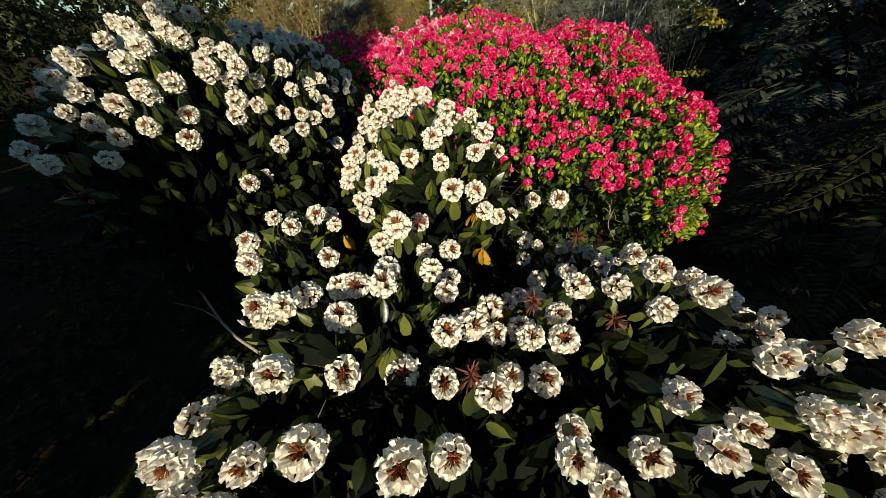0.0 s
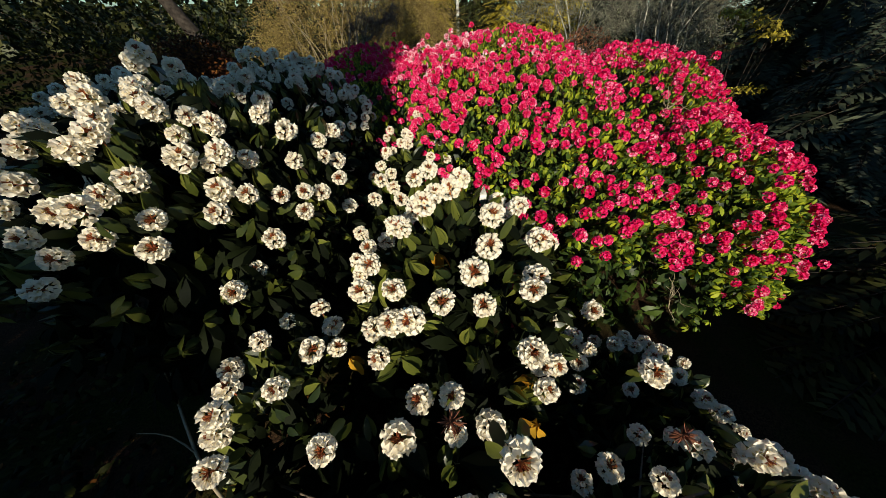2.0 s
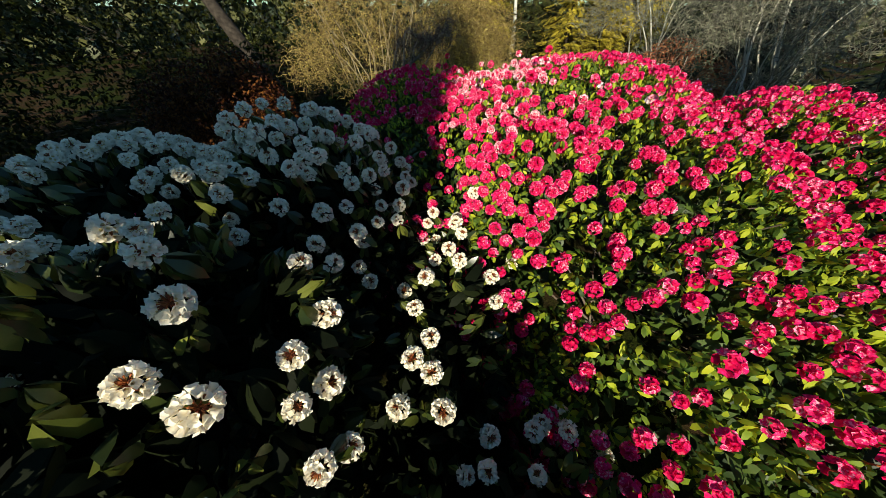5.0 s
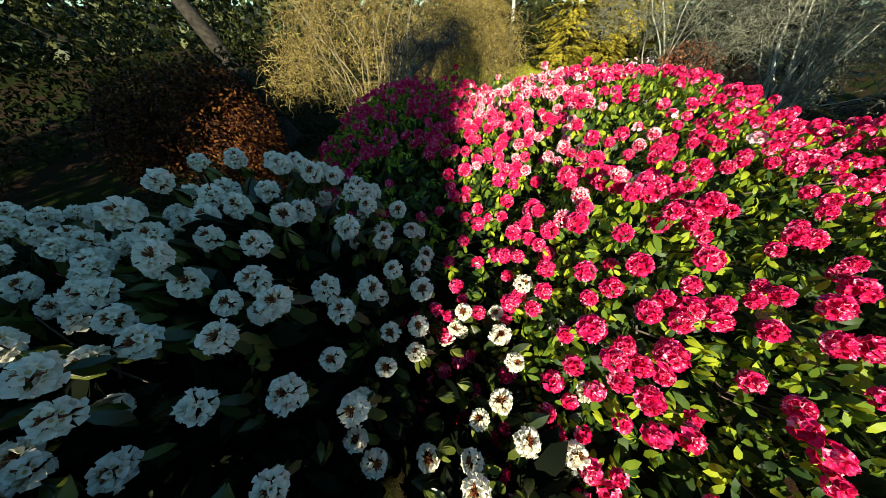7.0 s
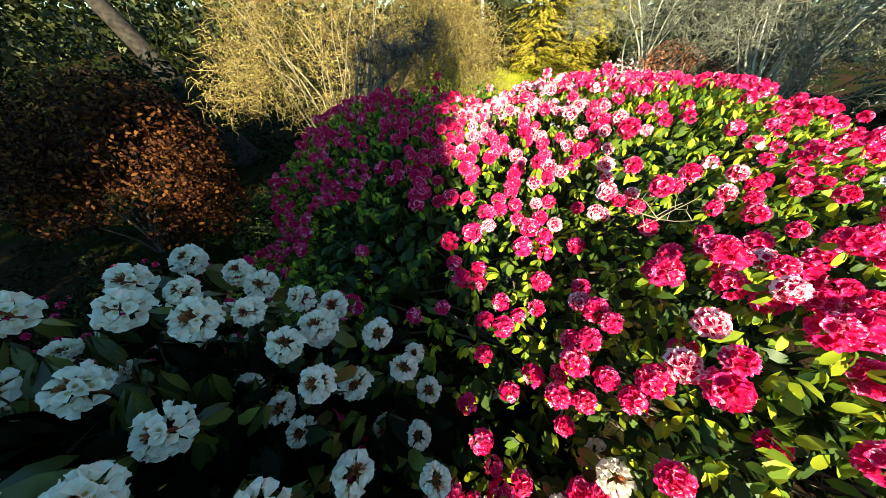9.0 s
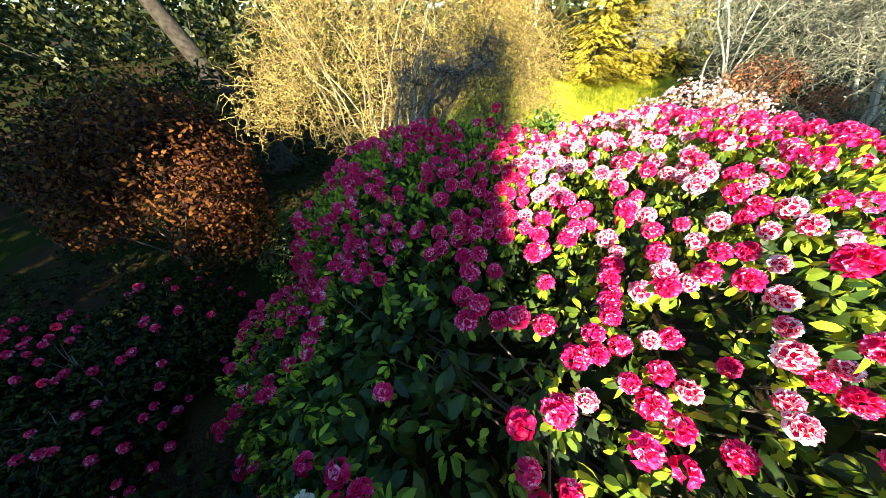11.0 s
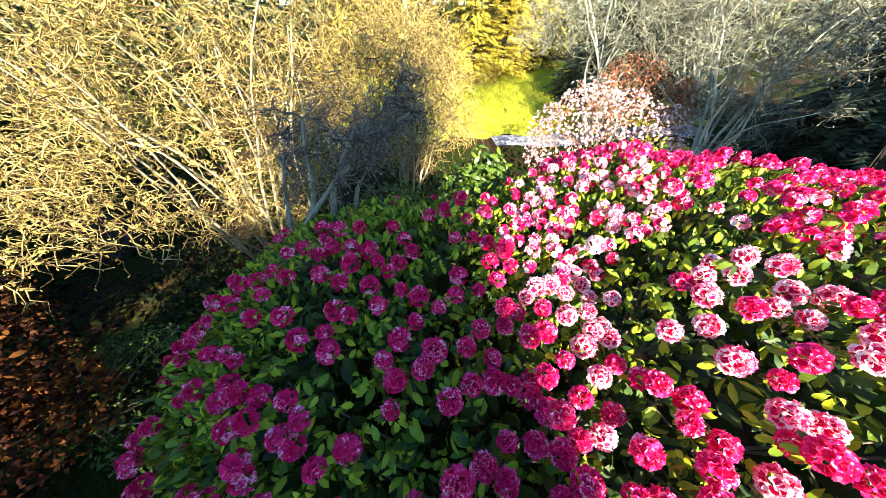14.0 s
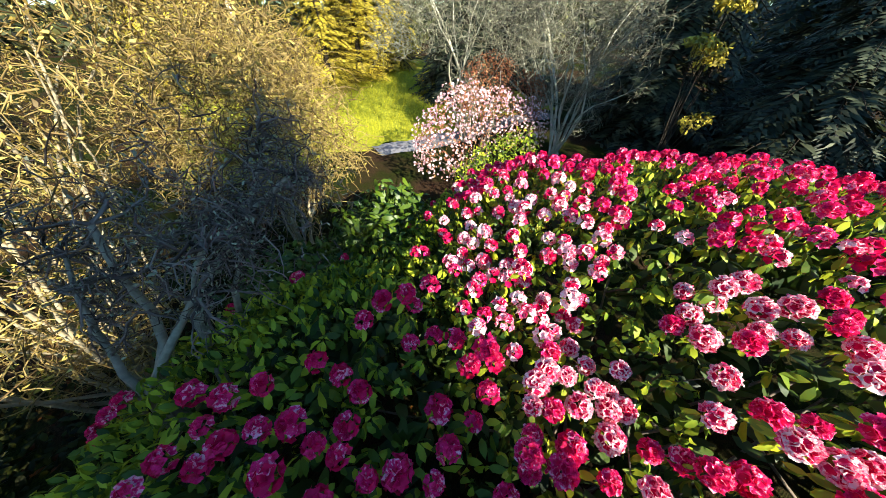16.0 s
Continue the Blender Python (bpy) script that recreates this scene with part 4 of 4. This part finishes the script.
def on_ground(x, y, sink=0.03):
    return (x, y, float(ground_height(x, y)) - sink)


dice = np.random.default_rng(13)
bare_shrub("golden_willow", on_ground(-4.0, 11.7), "wide leafless shrub with golden budding twigs and pale arching stems", 38, (2.4, 1.35), 5.0,
           GOLD_TWIG, PALE_BARK, GOLD_BUD, twigs=9, fine=6, buds=4, thick=0.032, bud_size=0.036, twig_width=0.0062, curl=0.42,
           domes=[(-4.1, 11.9, 2.9, 2.1, 1.65, 2.5), (-4.85, 10.8, 2.7, 1.2, 1.05, 1.3), (-2.6, 12.4, 3.0, 1.7, 1.4, 2.5)], spray_count=8600, lowest=-0.02, spray_long=0.26, rise=0.50, furthest=0.62, reach=0.8)
bare_shrub("golden_willow", on_ground(-1.7, 14.4), "leafless shrub with golden budding twigs beside the wide one", 22, (1.9, 1.6), 4.0,
           GOLD_TWIG, PALE_BARK, GOLD_BUD, twigs=8, fine=6, buds=4, thick=0.036, bud_size=0.036, twig_width=0.0075, curl=0.30,
           domes=[(-1.7, 14.6, 2.4, 1.6, 1.5, 2.3)], spray_count=3600, rise=0.62)
bare_shrub("grey_shrub", on_ground(-3.35, 10.2), "leafless grey-twigged shrub with a forked grey trunk", 5, (0.5, 0.30), 1.2,
           GREY_TWIG, GREY_BARK, LICHEN_BUD, twigs=15, fine=8, buds=2, thick=0.048, bud_size=0.022, twig_width=0.0042, curl=0.50, droop=-0.14,
           domes=[(-2.15, 10.15, 3.68, 0.60, 0.42, 0.42)], spray_count=700, lowest=-0.5, spray_long=0.16, reach=0.36, twig_from=8,
           leaders=[[(-3.35, 10.2, 0.0), (-3.15, 10.15, 1.3), (-2.93, 10.05, 2.74), (-2.47, 9.98, 3.31), (-2.21, 9.80, 3.74)],
                    [(-3.30, 10.2, 0.0), (-3.08, 10.15, 1.5), (-2.90, 10.06, 2.72), (-2.66, 10.08, 3.15), (-2.60, 10.15, 3.80)],
                    [(-3.25, 10.25, 0.0), (-2.90, 10.3, 1.4), (-2.48, 10.10, 3.25), (-2.05, 10.15, 3.62), (-1.75, 10.15, 3.80)],
                    [(-3.40, 10.2, 0.0), (-3.25, 10.2, 1.5), (-3.00, 10.1, 2.70), (-2.98, 10.2, 3.10), (-2.85, 10.3, 3.60)],
                    [(-3.20, 10.3, 0.0), (-2.75, 10.4, 1.5), (-2.30, 10.30, 3.10), (-1.95, 10.45, 3.60), (-1.80, 10.55, 3.95)]])
dice = np.random.default_rng(14)
for place, spread, height, count, dome in ((on_ground(5.4, 17.6), (2.7, 2.4), 6.0, 24, (5.0, 17.8, 3.6, 2.7, 2.2, 2.6)), (on_ground(7.4, 14.8), (2.2, 2.0), 6.0, 20, (7.4, 15.0, 3.4, 2.3, 2.0, 2.6)),
                                           (on_ground(11.0, 19.0), (3.0, 2.6), 7.5, 20, (10.6, 19.0, 4.2, 3.2, 2.6, 3.2))):
    bare_shrub("lichen_shrub", place, "leafless shrub with grey lichen-covered twigs", count, spread, height, LICHEN_TWIG, LICHEN_BARK, LICHEN_BUD, twigs=8, fine=6, buds=3,
               thick=0.05, bud_size=0.05, twig_width=0.009, droop=0.0, curl=0.28, domes=[dome], spray_count=1900, spray_long=0.55)


# ---- leafy shrubs ----
def leafy_shrub(name, base, label, lobes, piece, leaf_material, count, scale, twig_tone, depth=0.35, category="shrub", tilt=0.7, petals=None, petal_share=0.0, petal_size=1.0, lowest=-0.4):
    """A shrub of single leaves on and within the skin of its domes."""
    base = np.array(base, float)
    owner = thing(name, base, label, category)
    p, n = skin(lobes, count, lowest)
    p = p - n * (dice.uniform(0, 1, len(p)) ** 1.5 * depth)[:, None]
    turns = frames_for(n * 0.6 + np.array((0, -0.2, 0.5)) + dice.normal(0, tilt, p.shape))
    bloom = dice.uniform(0, 1, len(p)) < petal_share
    s = strew(Soup(), piece, p[~bloom] - base, turns[~bloom], dice.uniform(0.6, 1.3, (~bloom).sum()) * scale)
    part("leaf_mass", s.mesh("leaf_mass", [leaf_material]), owner, kind="stuff")
    if petals is not None:
        s = strew(Soup(), petals[0], p[bloom] + n[bloom] * 0.05 - base, turns[bloom], dice.uniform(0.7, 1.2, bloom.sum()) * petal_size)
        part("blossom", s.mesh("blossom", [petals[1]]), owner, kind="stuff")
    for k in range(12):
        tip = p[dice.integers(len(p))] - base
        s = Soup()
        line = grow((*dice.normal(0, 0.06, 2), 0), (tip[0] * 0.3, tip[1] * 0.3, 1), 0.3, 3, 0.1, 0)
        k2 = np.linspace(0, 1, 8)[:, None]
        tube(s, (1 - k2) ** 2 * line[0] + 2 * k2 * (1 - k2) * line[-1] * (1, 1, 2.5) + k2 ** 2 * tip, np.linspace(0.028, 0.005, 8), 5)
        part("stem", s.mesh("stem", [twig_tone]), owner)
    return owner


def simple_leaf(width=0.5, droop=0.3):
    v, f = kite(1.0, width, droop, 0.3)
    return v, f, np.zeros(len(f), int)


def blossom_piece():
    s = Soup()
    for k in range(3):
        v, f = floret(0.5, 0.7, 0.2, slim=True)
        s.add(spin(v, 2 * np.pi * k / 3 + dice.uniform(-0.3, 0.3), -radians(dice.uniform(15, 70))), f)
    return s.arrays()


dice = np.random.default_rng(15)
leafy_shrub("brown_hedge_shrub", on_ground(-7.8, 9.4), "rounded shrub full of brown withered leaves", [(-7.2, 9.8, 2.0, 1.4, 1.2, 1.5), (-8.3, 9.4, 1.7, 1.3, 1.2, 1.5), (-6.3, 9.4, 1.5, 1.0, 0.9, 1.45)],
            simple_leaf(0.55), DEAD_LEAF, 42000, 0.078, STEM_BARK, depth=0.9)
leafy_shrub("pale_pink_azalea", on_ground(3.2, 14.8), "azalea covered in pale pink blossom", [(2.5, 15.0, 1.45, 0.85, 0.8, 1.15), (3.4, 15.2, 1.75, 1.1, 0.9, 1.25), (4.5, 15.3, 1.6, 1.1, 0.9, 1.1), (5.7, 15.1, 1.4, 1.0, 0.8, 1.0)],
            simple_leaf(0.4), RUST_LEAF, 8000, 0.075, STEM_BARK, petals=(blossom_piece(), PINK_PETAL), petal_share=0.45, petal_size=0.065)
leafy_shrub("rust_brown_shrub", on_ground(5.2, 16.4), "shrub with rust-brown young leaves", [(5.6, 16.7, 2.2, 1.2, 0.9, 1.3), (6.8, 16.3, 1.8, 1.0, 0.8, 1.1)], simple_leaf(0.4), RUST_LEAF, 8000, 0.09, STEM_BARK)
leafy_shrub("golden_leaved_shrub", on_ground(3.0, 13.0), "low shrub with yellow-green leaves in front of the azalea", [(2.9, 13.8, 1.0, 0.8, 0.5, 0.85), (3.9, 14.1, 1.15, 0.8, 0.5, 0.8), (4.8, 14.3, 1.1, 0.8, 0.5, 0.75)], simple_leaf(0.42), RED_BUSH_LEAF, 3500, 0.10, STEM_BARK)
leafy_shrub("green_shrub", on_ground(-0.8, 11.6), "fresh green shrub behind the red bush", [(1.3, 12.7, 0.6, 1.4, 0.9, 0.75), (-0.6, 12.9, 0.7, 1.3, 0.8, 0.8), (-0.8, 11.4, 1.65, 1.0, 0.8, 1.2), (-2.0, 11.1, 1.5, 1.0, 0.8, 1.2), (0.7, 11.9, 1.0, 0.9, 0.8, 0.9), (-0.75, 11.05, 2.5, 0.5, 0.4, 0.65)],
            simple_leaf(0.4), FRESH_LEAF, 17000, 0.11, STEM_BARK)
leafy_shrub("green_seedling_shrub", on_ground(-6.1, 9.75), "low patch of fresh green seedlings beside the brown shrub", [(-6.1, 9.75, 0.45, 0.6, 0.5, 0.5), (-5.3, 9.6, 0.30, 0.8, 0.6, 0.5), (-5.9, 10.6, 0.35, 0.9, 0.6, 0.55)], simple_leaf(0.4), FRESH_LEAF, 5000, 0.08, STEM_BARK)
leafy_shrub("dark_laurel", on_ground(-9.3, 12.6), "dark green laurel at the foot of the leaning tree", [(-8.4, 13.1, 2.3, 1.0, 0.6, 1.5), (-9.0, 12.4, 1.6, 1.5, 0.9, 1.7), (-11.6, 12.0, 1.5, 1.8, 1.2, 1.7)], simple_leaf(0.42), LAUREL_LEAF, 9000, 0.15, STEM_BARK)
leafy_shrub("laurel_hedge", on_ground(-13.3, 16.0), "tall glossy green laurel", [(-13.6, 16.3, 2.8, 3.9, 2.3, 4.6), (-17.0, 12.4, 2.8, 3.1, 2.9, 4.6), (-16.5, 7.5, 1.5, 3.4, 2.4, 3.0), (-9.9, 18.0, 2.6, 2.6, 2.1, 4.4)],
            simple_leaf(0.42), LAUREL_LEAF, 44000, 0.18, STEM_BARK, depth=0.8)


leafy_shrub("yellow_leaved_sapling", on_ground(9.3, 12.2), "thin sapling with layers of yellow leaves among dark conifers",
            [(8.0, 12.0, 3.85, 0.55, 0.35, 0.22), (8.6, 11.95, 3.58, 0.62, 0.35, 0.20), (9.2, 12.0, 3.35, 0.55, 0.35, 0.16), (9.6, 12.3, 4.5, 0.6, 0.45, 0.30), (8.9, 11.6, 2.0, 0.7, 0.35, 0.12)], simple_leaf(0.45), GOLD_SPRAY, 2600, 0.13, DARK_BARK, depth=0.15)


# ---- conifers ----
def frond(pairs=9):
    """A flat spray that grows along +x and hangs at its end."""
    s = Soup()
    tube(s, [(0, 0, 0), (0.5, 0, 0.02), (1, 0, -0.10)], (0.016, 0.010, 0.004), 3, 1)
    for k in range(pairs):
        x = 0.12 + 0.86 * k / pairs
        for side in (-1, 1):
            long = (0.42 - 0.30 * k / pairs) * dice.uniform(0.7, 1.15)
            z = -0.10 * x * x
            tip = (x + 0.55 * long, side * long, z - 0.10 * long + dice.uniform(-0.04, 0.04))
            mid = (x + 0.22 * long, side * 0.5 * long, z + 0.02)
            s.add([(x, 0, z), (mid[0] - 0.035, mid[1], mid[2]), (mid[0] + 0.045, mid[1], mid[2] - 0.02), tip], [(0, 1, 2), (1, 3, 2)], 0)
    return s.arrays()


def conifer(name, base, label, height, radius, spray_material, fronds, low=0.05, lean=25, fine=1.0):
    base = np.array(base, float)
    owner = thing(name, base, label, "tree")
    s = Soup()
    tube(s, grow((0, 0, 0), (0, 0, 1), height, 8, 0.015, 0), np.linspace(0.04 * radius + 0.06, 0.02, 9), 8)
    part("trunk", s.mesh("trunk", [DARK_BARK]), owner)
    h = low + (1 - low) * dice.uniform(0, 1, fronds) ** 1.25
    reach = radius * (1.02 - h) ** 0.75 * dice.uniform(0.75, 1.15, fronds)
    yaw = dice.uniform(0, 2 * np.pi, fronds)
    hang = np.radians(dice.normal(lean, 12, fronds))
    a = np.stack([np.cos(yaw) * np.cos(hang), np.sin(yaw) * np.cos(hang), -np.sin(hang)], 1)
    b = np.stack([-np.sin(yaw), np.cos(yaw), np.zeros(fronds)], 1)
    turns = np.stack([a, b, np.cross(a, b)], 2)
    piece = frond()
    inner = dice.uniform(0.15, 0.65 + 0.3 * (1 - fine), fronds)
    starts = np.stack([np.cos(yaw) * reach * inner, np.sin(yaw) * reach * inner, h * height], 1)
    s = strew(Soup(), piece, starts, turns, np.maximum(reach * (1.05 - inner), 0.25) * fine)
    part("spray_mass", s.mesh("spray_mass", [spray_material, DARK_BARK]), owner, kind="stuff")
    return owner


dice = np.random.default_rng(16)
conifer("golden_conifer", on_ground(3.2, 27.5), "golden conifer with hanging sprays beyond the lawn", 13.0, 2.8, GOLD_SPRAY, 1000, 0.02, 12, 0.6)
conifer("golden_conifer", on_ground(5.4, 28.5), "golden conifer with hanging sprays beyond the lawn", 12.0, 2.6, GOLD_SPRAY, 900, 0.02, 12, 0.6)
conifer("olive_conifer", on_ground(0.8, 29.0), "olive-green conifer with hanging sprays beyond the lawn", 14.0, 3.0, OLIVE_SPRAY, 900, 0.02, 15, 0.6)
conifer("golden_conifer", on_ground(7.3, 31.0), "tall golden conifer beyond the lawn", 14.0, 3.9, GOLD_SPRAY, 520, 0.02)
conifer("golden_conifer", on_ground(-2.9, 31.0), "tall golden conifer behind the shrub", 14.0, 3.9, GOLD_SPRAY, 520, 0.02)
# the last two are added as a backdrop, shade by dark colour
for x, y, h, r in ((10.8, 9.6, 9.0, 2.5), (11.8, 14.0, 12.0, 2.9), (13.8, 6.2, 10.4, 2.9), (16.2, 11.5, 13.0, 3.4), (8.8, 22.5, 9.0, 2.8), (13.0, 24.0, 11.0, 3.2)):
    conifer("dark_conifer", on_ground(x, y), "dark green conifer in the shade", h, r, DARK_SPRAY, 520, 0.03)
conifer("olive_conifer", on_ground(6.5, 3.5), "olive-green conifer beside the red bush", 6.5, 1.9, OLIVE_SPRAY, 520, 0.05)
conifer("olive_conifer", on_ground(8.5, 1.2), "olive-green conifer beside the red bush", 7.8, 2.2, OLIVE_SPRAY, 480, 0.05)


# ---- tall trees ----
def tree(name, base, label, trunk, crown, leaf_material, count, scale, bark, limbs=12):
    """trunk: height, lean x, lean y, foot radius; crown: domes in the world, filled with leaf clumps."""
    base = np.array(base, float)
    owner = thing(name, base, label, "tree")
    height, dx, dy, foot = trunk
    k = np.linspace(0, 1, 12)
    line = np.stack([dx * k ** 1.2 + 0.05 * np.sin(7 * k), dy * k ** 1.2 + 0.05 * np.cos(6 * k) - 0.05, height * k - 0.1], 1)
    s = Soup()
    tube(s, line, foot * (1.25 * np.exp(-9 * k) + 1 - 0.72 * k), 12)
    part("trunk", s.mesh("trunk", [bark]), owner)
    if crown:
        lobes = np.array(crown, float)
        for j in range(limbs):
            lobe = lobes[j % len(lobes)]
            end = lobe[:3] + dice.normal(0, 0.4, 3) * lobe[3:] - base
            root = line[dice.integers(5, 12)]
            bow = (root + end) / 2 + (0, 0, 0.3)
            q = np.linspace(0, 1, 8)[:, None]
            s = Soup()
            tube(s, (1 - q) ** 2 * root + 2 * q * (1 - q) * bow + q ** 2 * end, np.linspace(foot * 0.35, 0.02, 8), 6)
            part("limb", s.mesh("limb", [bark]), owner)
        pick = dice.integers(0, len(lobes), count)
        d = dice.normal(size=(count, 3))
        d /= np.linalg.norm(d, axis=1, keepdims=True)
        p = lobes[pick, :3] + d * lobes[pick, 3:] * (dice.uniform(0, 1, count) ** 0.4)[:, None]
        p += np.array([noise.noise(Vector([float(c) for c in q * 0.9])) for q in p])[:, None] * 0.35 * d
        s = strew(Soup(), simple_leaf(0.6), p - base, frames_for(dice.normal(0, 1, p.shape)), dice.uniform(0.6, 1.3, count) * scale)
        part("crown", s.mesh("crown", [leaf_material]), owner, kind="stuff")
    return owner


dice = np.random.default_rng(17)
tree("leaning_tree", on_ground(-8.7, 13.9, 0.1), "leaning tree trunk with dark furrowed bark", (8.5, -4.6, 0.4, 0.32), [(-13.8, 14.4, 9.6, 2.8, 2.4, 2.0)], LAUREL_LEAF, 4500, 0.28, DARK_BARK)
tree("birch_tree", on_ground(-0.3, 28.6, 0.1), "white-barked birch trunk beyond the lawn", (9.5, -0.6, 0.2, 0.13), [(-0.9, 29.0, 9.8, 2.0, 2.0, 2.0)], FAR_LEAF, 1800, 0.26, WHITE_BARK)
# unseen trees behind the starting point, whose shade falls over the bushes
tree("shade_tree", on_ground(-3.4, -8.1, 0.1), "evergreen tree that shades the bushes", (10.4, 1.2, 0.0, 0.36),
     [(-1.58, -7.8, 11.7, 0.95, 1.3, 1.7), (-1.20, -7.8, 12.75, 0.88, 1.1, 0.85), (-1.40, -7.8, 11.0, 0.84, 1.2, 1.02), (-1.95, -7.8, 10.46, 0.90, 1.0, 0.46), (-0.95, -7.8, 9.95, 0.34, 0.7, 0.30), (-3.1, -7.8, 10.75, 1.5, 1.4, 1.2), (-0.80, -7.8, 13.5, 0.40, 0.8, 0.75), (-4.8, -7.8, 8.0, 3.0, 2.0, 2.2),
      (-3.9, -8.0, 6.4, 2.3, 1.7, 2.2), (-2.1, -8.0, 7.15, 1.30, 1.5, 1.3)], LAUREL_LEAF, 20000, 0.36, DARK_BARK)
# unseen crown built up to shade the brown shrub and the laurel
tree("shade_tree", on_ground(-8.6, -8.1, 0.1), "unseen evergreen tree that shades the brown shrub", (11.0, 0.4, 0.0, 0.32),
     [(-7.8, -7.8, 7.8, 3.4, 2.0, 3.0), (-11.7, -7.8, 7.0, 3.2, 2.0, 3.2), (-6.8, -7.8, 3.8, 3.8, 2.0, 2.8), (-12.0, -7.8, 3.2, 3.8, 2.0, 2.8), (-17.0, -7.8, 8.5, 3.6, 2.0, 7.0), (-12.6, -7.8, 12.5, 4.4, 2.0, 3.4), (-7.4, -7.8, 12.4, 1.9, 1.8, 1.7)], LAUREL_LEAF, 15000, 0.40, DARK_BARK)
# added out of view to keep sun off the low front foliage
tree("shade_tree", on_ground(2.6, -8.1, 0.1), "unseen low broad evergreen added to shade the white bush", (4.6, 0.0, 0.0, 0.3),
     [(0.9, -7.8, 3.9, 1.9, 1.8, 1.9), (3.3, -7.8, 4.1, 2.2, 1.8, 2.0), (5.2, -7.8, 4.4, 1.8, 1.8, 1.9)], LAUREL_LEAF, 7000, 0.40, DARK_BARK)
# added out of view, its crown placed to darken the conifers
tree("shade_tree", on_ground(11.4, -8.1, 0.1), "unseen tall evergreen added to shade the conifers", (14.0, 0.0, 0.0, 0.4),
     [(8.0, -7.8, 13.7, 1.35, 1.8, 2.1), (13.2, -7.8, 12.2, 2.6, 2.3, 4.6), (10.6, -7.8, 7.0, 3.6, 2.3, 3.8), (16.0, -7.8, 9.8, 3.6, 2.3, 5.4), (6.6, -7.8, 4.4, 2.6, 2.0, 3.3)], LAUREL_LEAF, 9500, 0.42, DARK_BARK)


def far_wood():
    """A belt of crowns all round, far behind the rest."""
    s = Soup()
    piece = (np.array([(0, 0, 0), (0.55, -0.4, 0.05), (0.5, 0.4, 0), (1.0, 0, -0.2)]), np.array([(0, 1, 2), (1, 3, 2)]), np.zeros(2, int))
    for k in range(64):
        yaw = 2 * np.pi * (k + dice.uniform(-0.3, 0.3)) / 64
        away = dice.uniform(39, 52)
        c = np.array((away * np.sin(yaw), 8 + away * np.cos(yaw), dice.uniform(3.0, 5.0)))
        r = np.array((dice.uniform(4.2, 5.6), dice.uniform(4.2, 5.6), dice.uniform(7.0, 11.0)))
        count = 950
        if c[1] < -5:
            r[2], count = 4.0, 350
        d = dice.normal(size=(count, 3))
        d /= np.linalg.norm(d, axis=1, keepdims=True)
        p = c + d * r * dice.uniform(0.75, 1.05, (count, 1))
        p = p[p[:, 2] > 0.3]
        strew(s, piece, p, frames_for(d[: len(p)] + dice.normal(0, 0.5, (len(p), 3))), dice.uniform(0.5, 1.2, len(p)))
    tagged(new("far_wood", s.mesh("far_wood", [FAR_LEAF])), "belt of woodland round the garden", "woodland", kind="stuff")


far_wood()
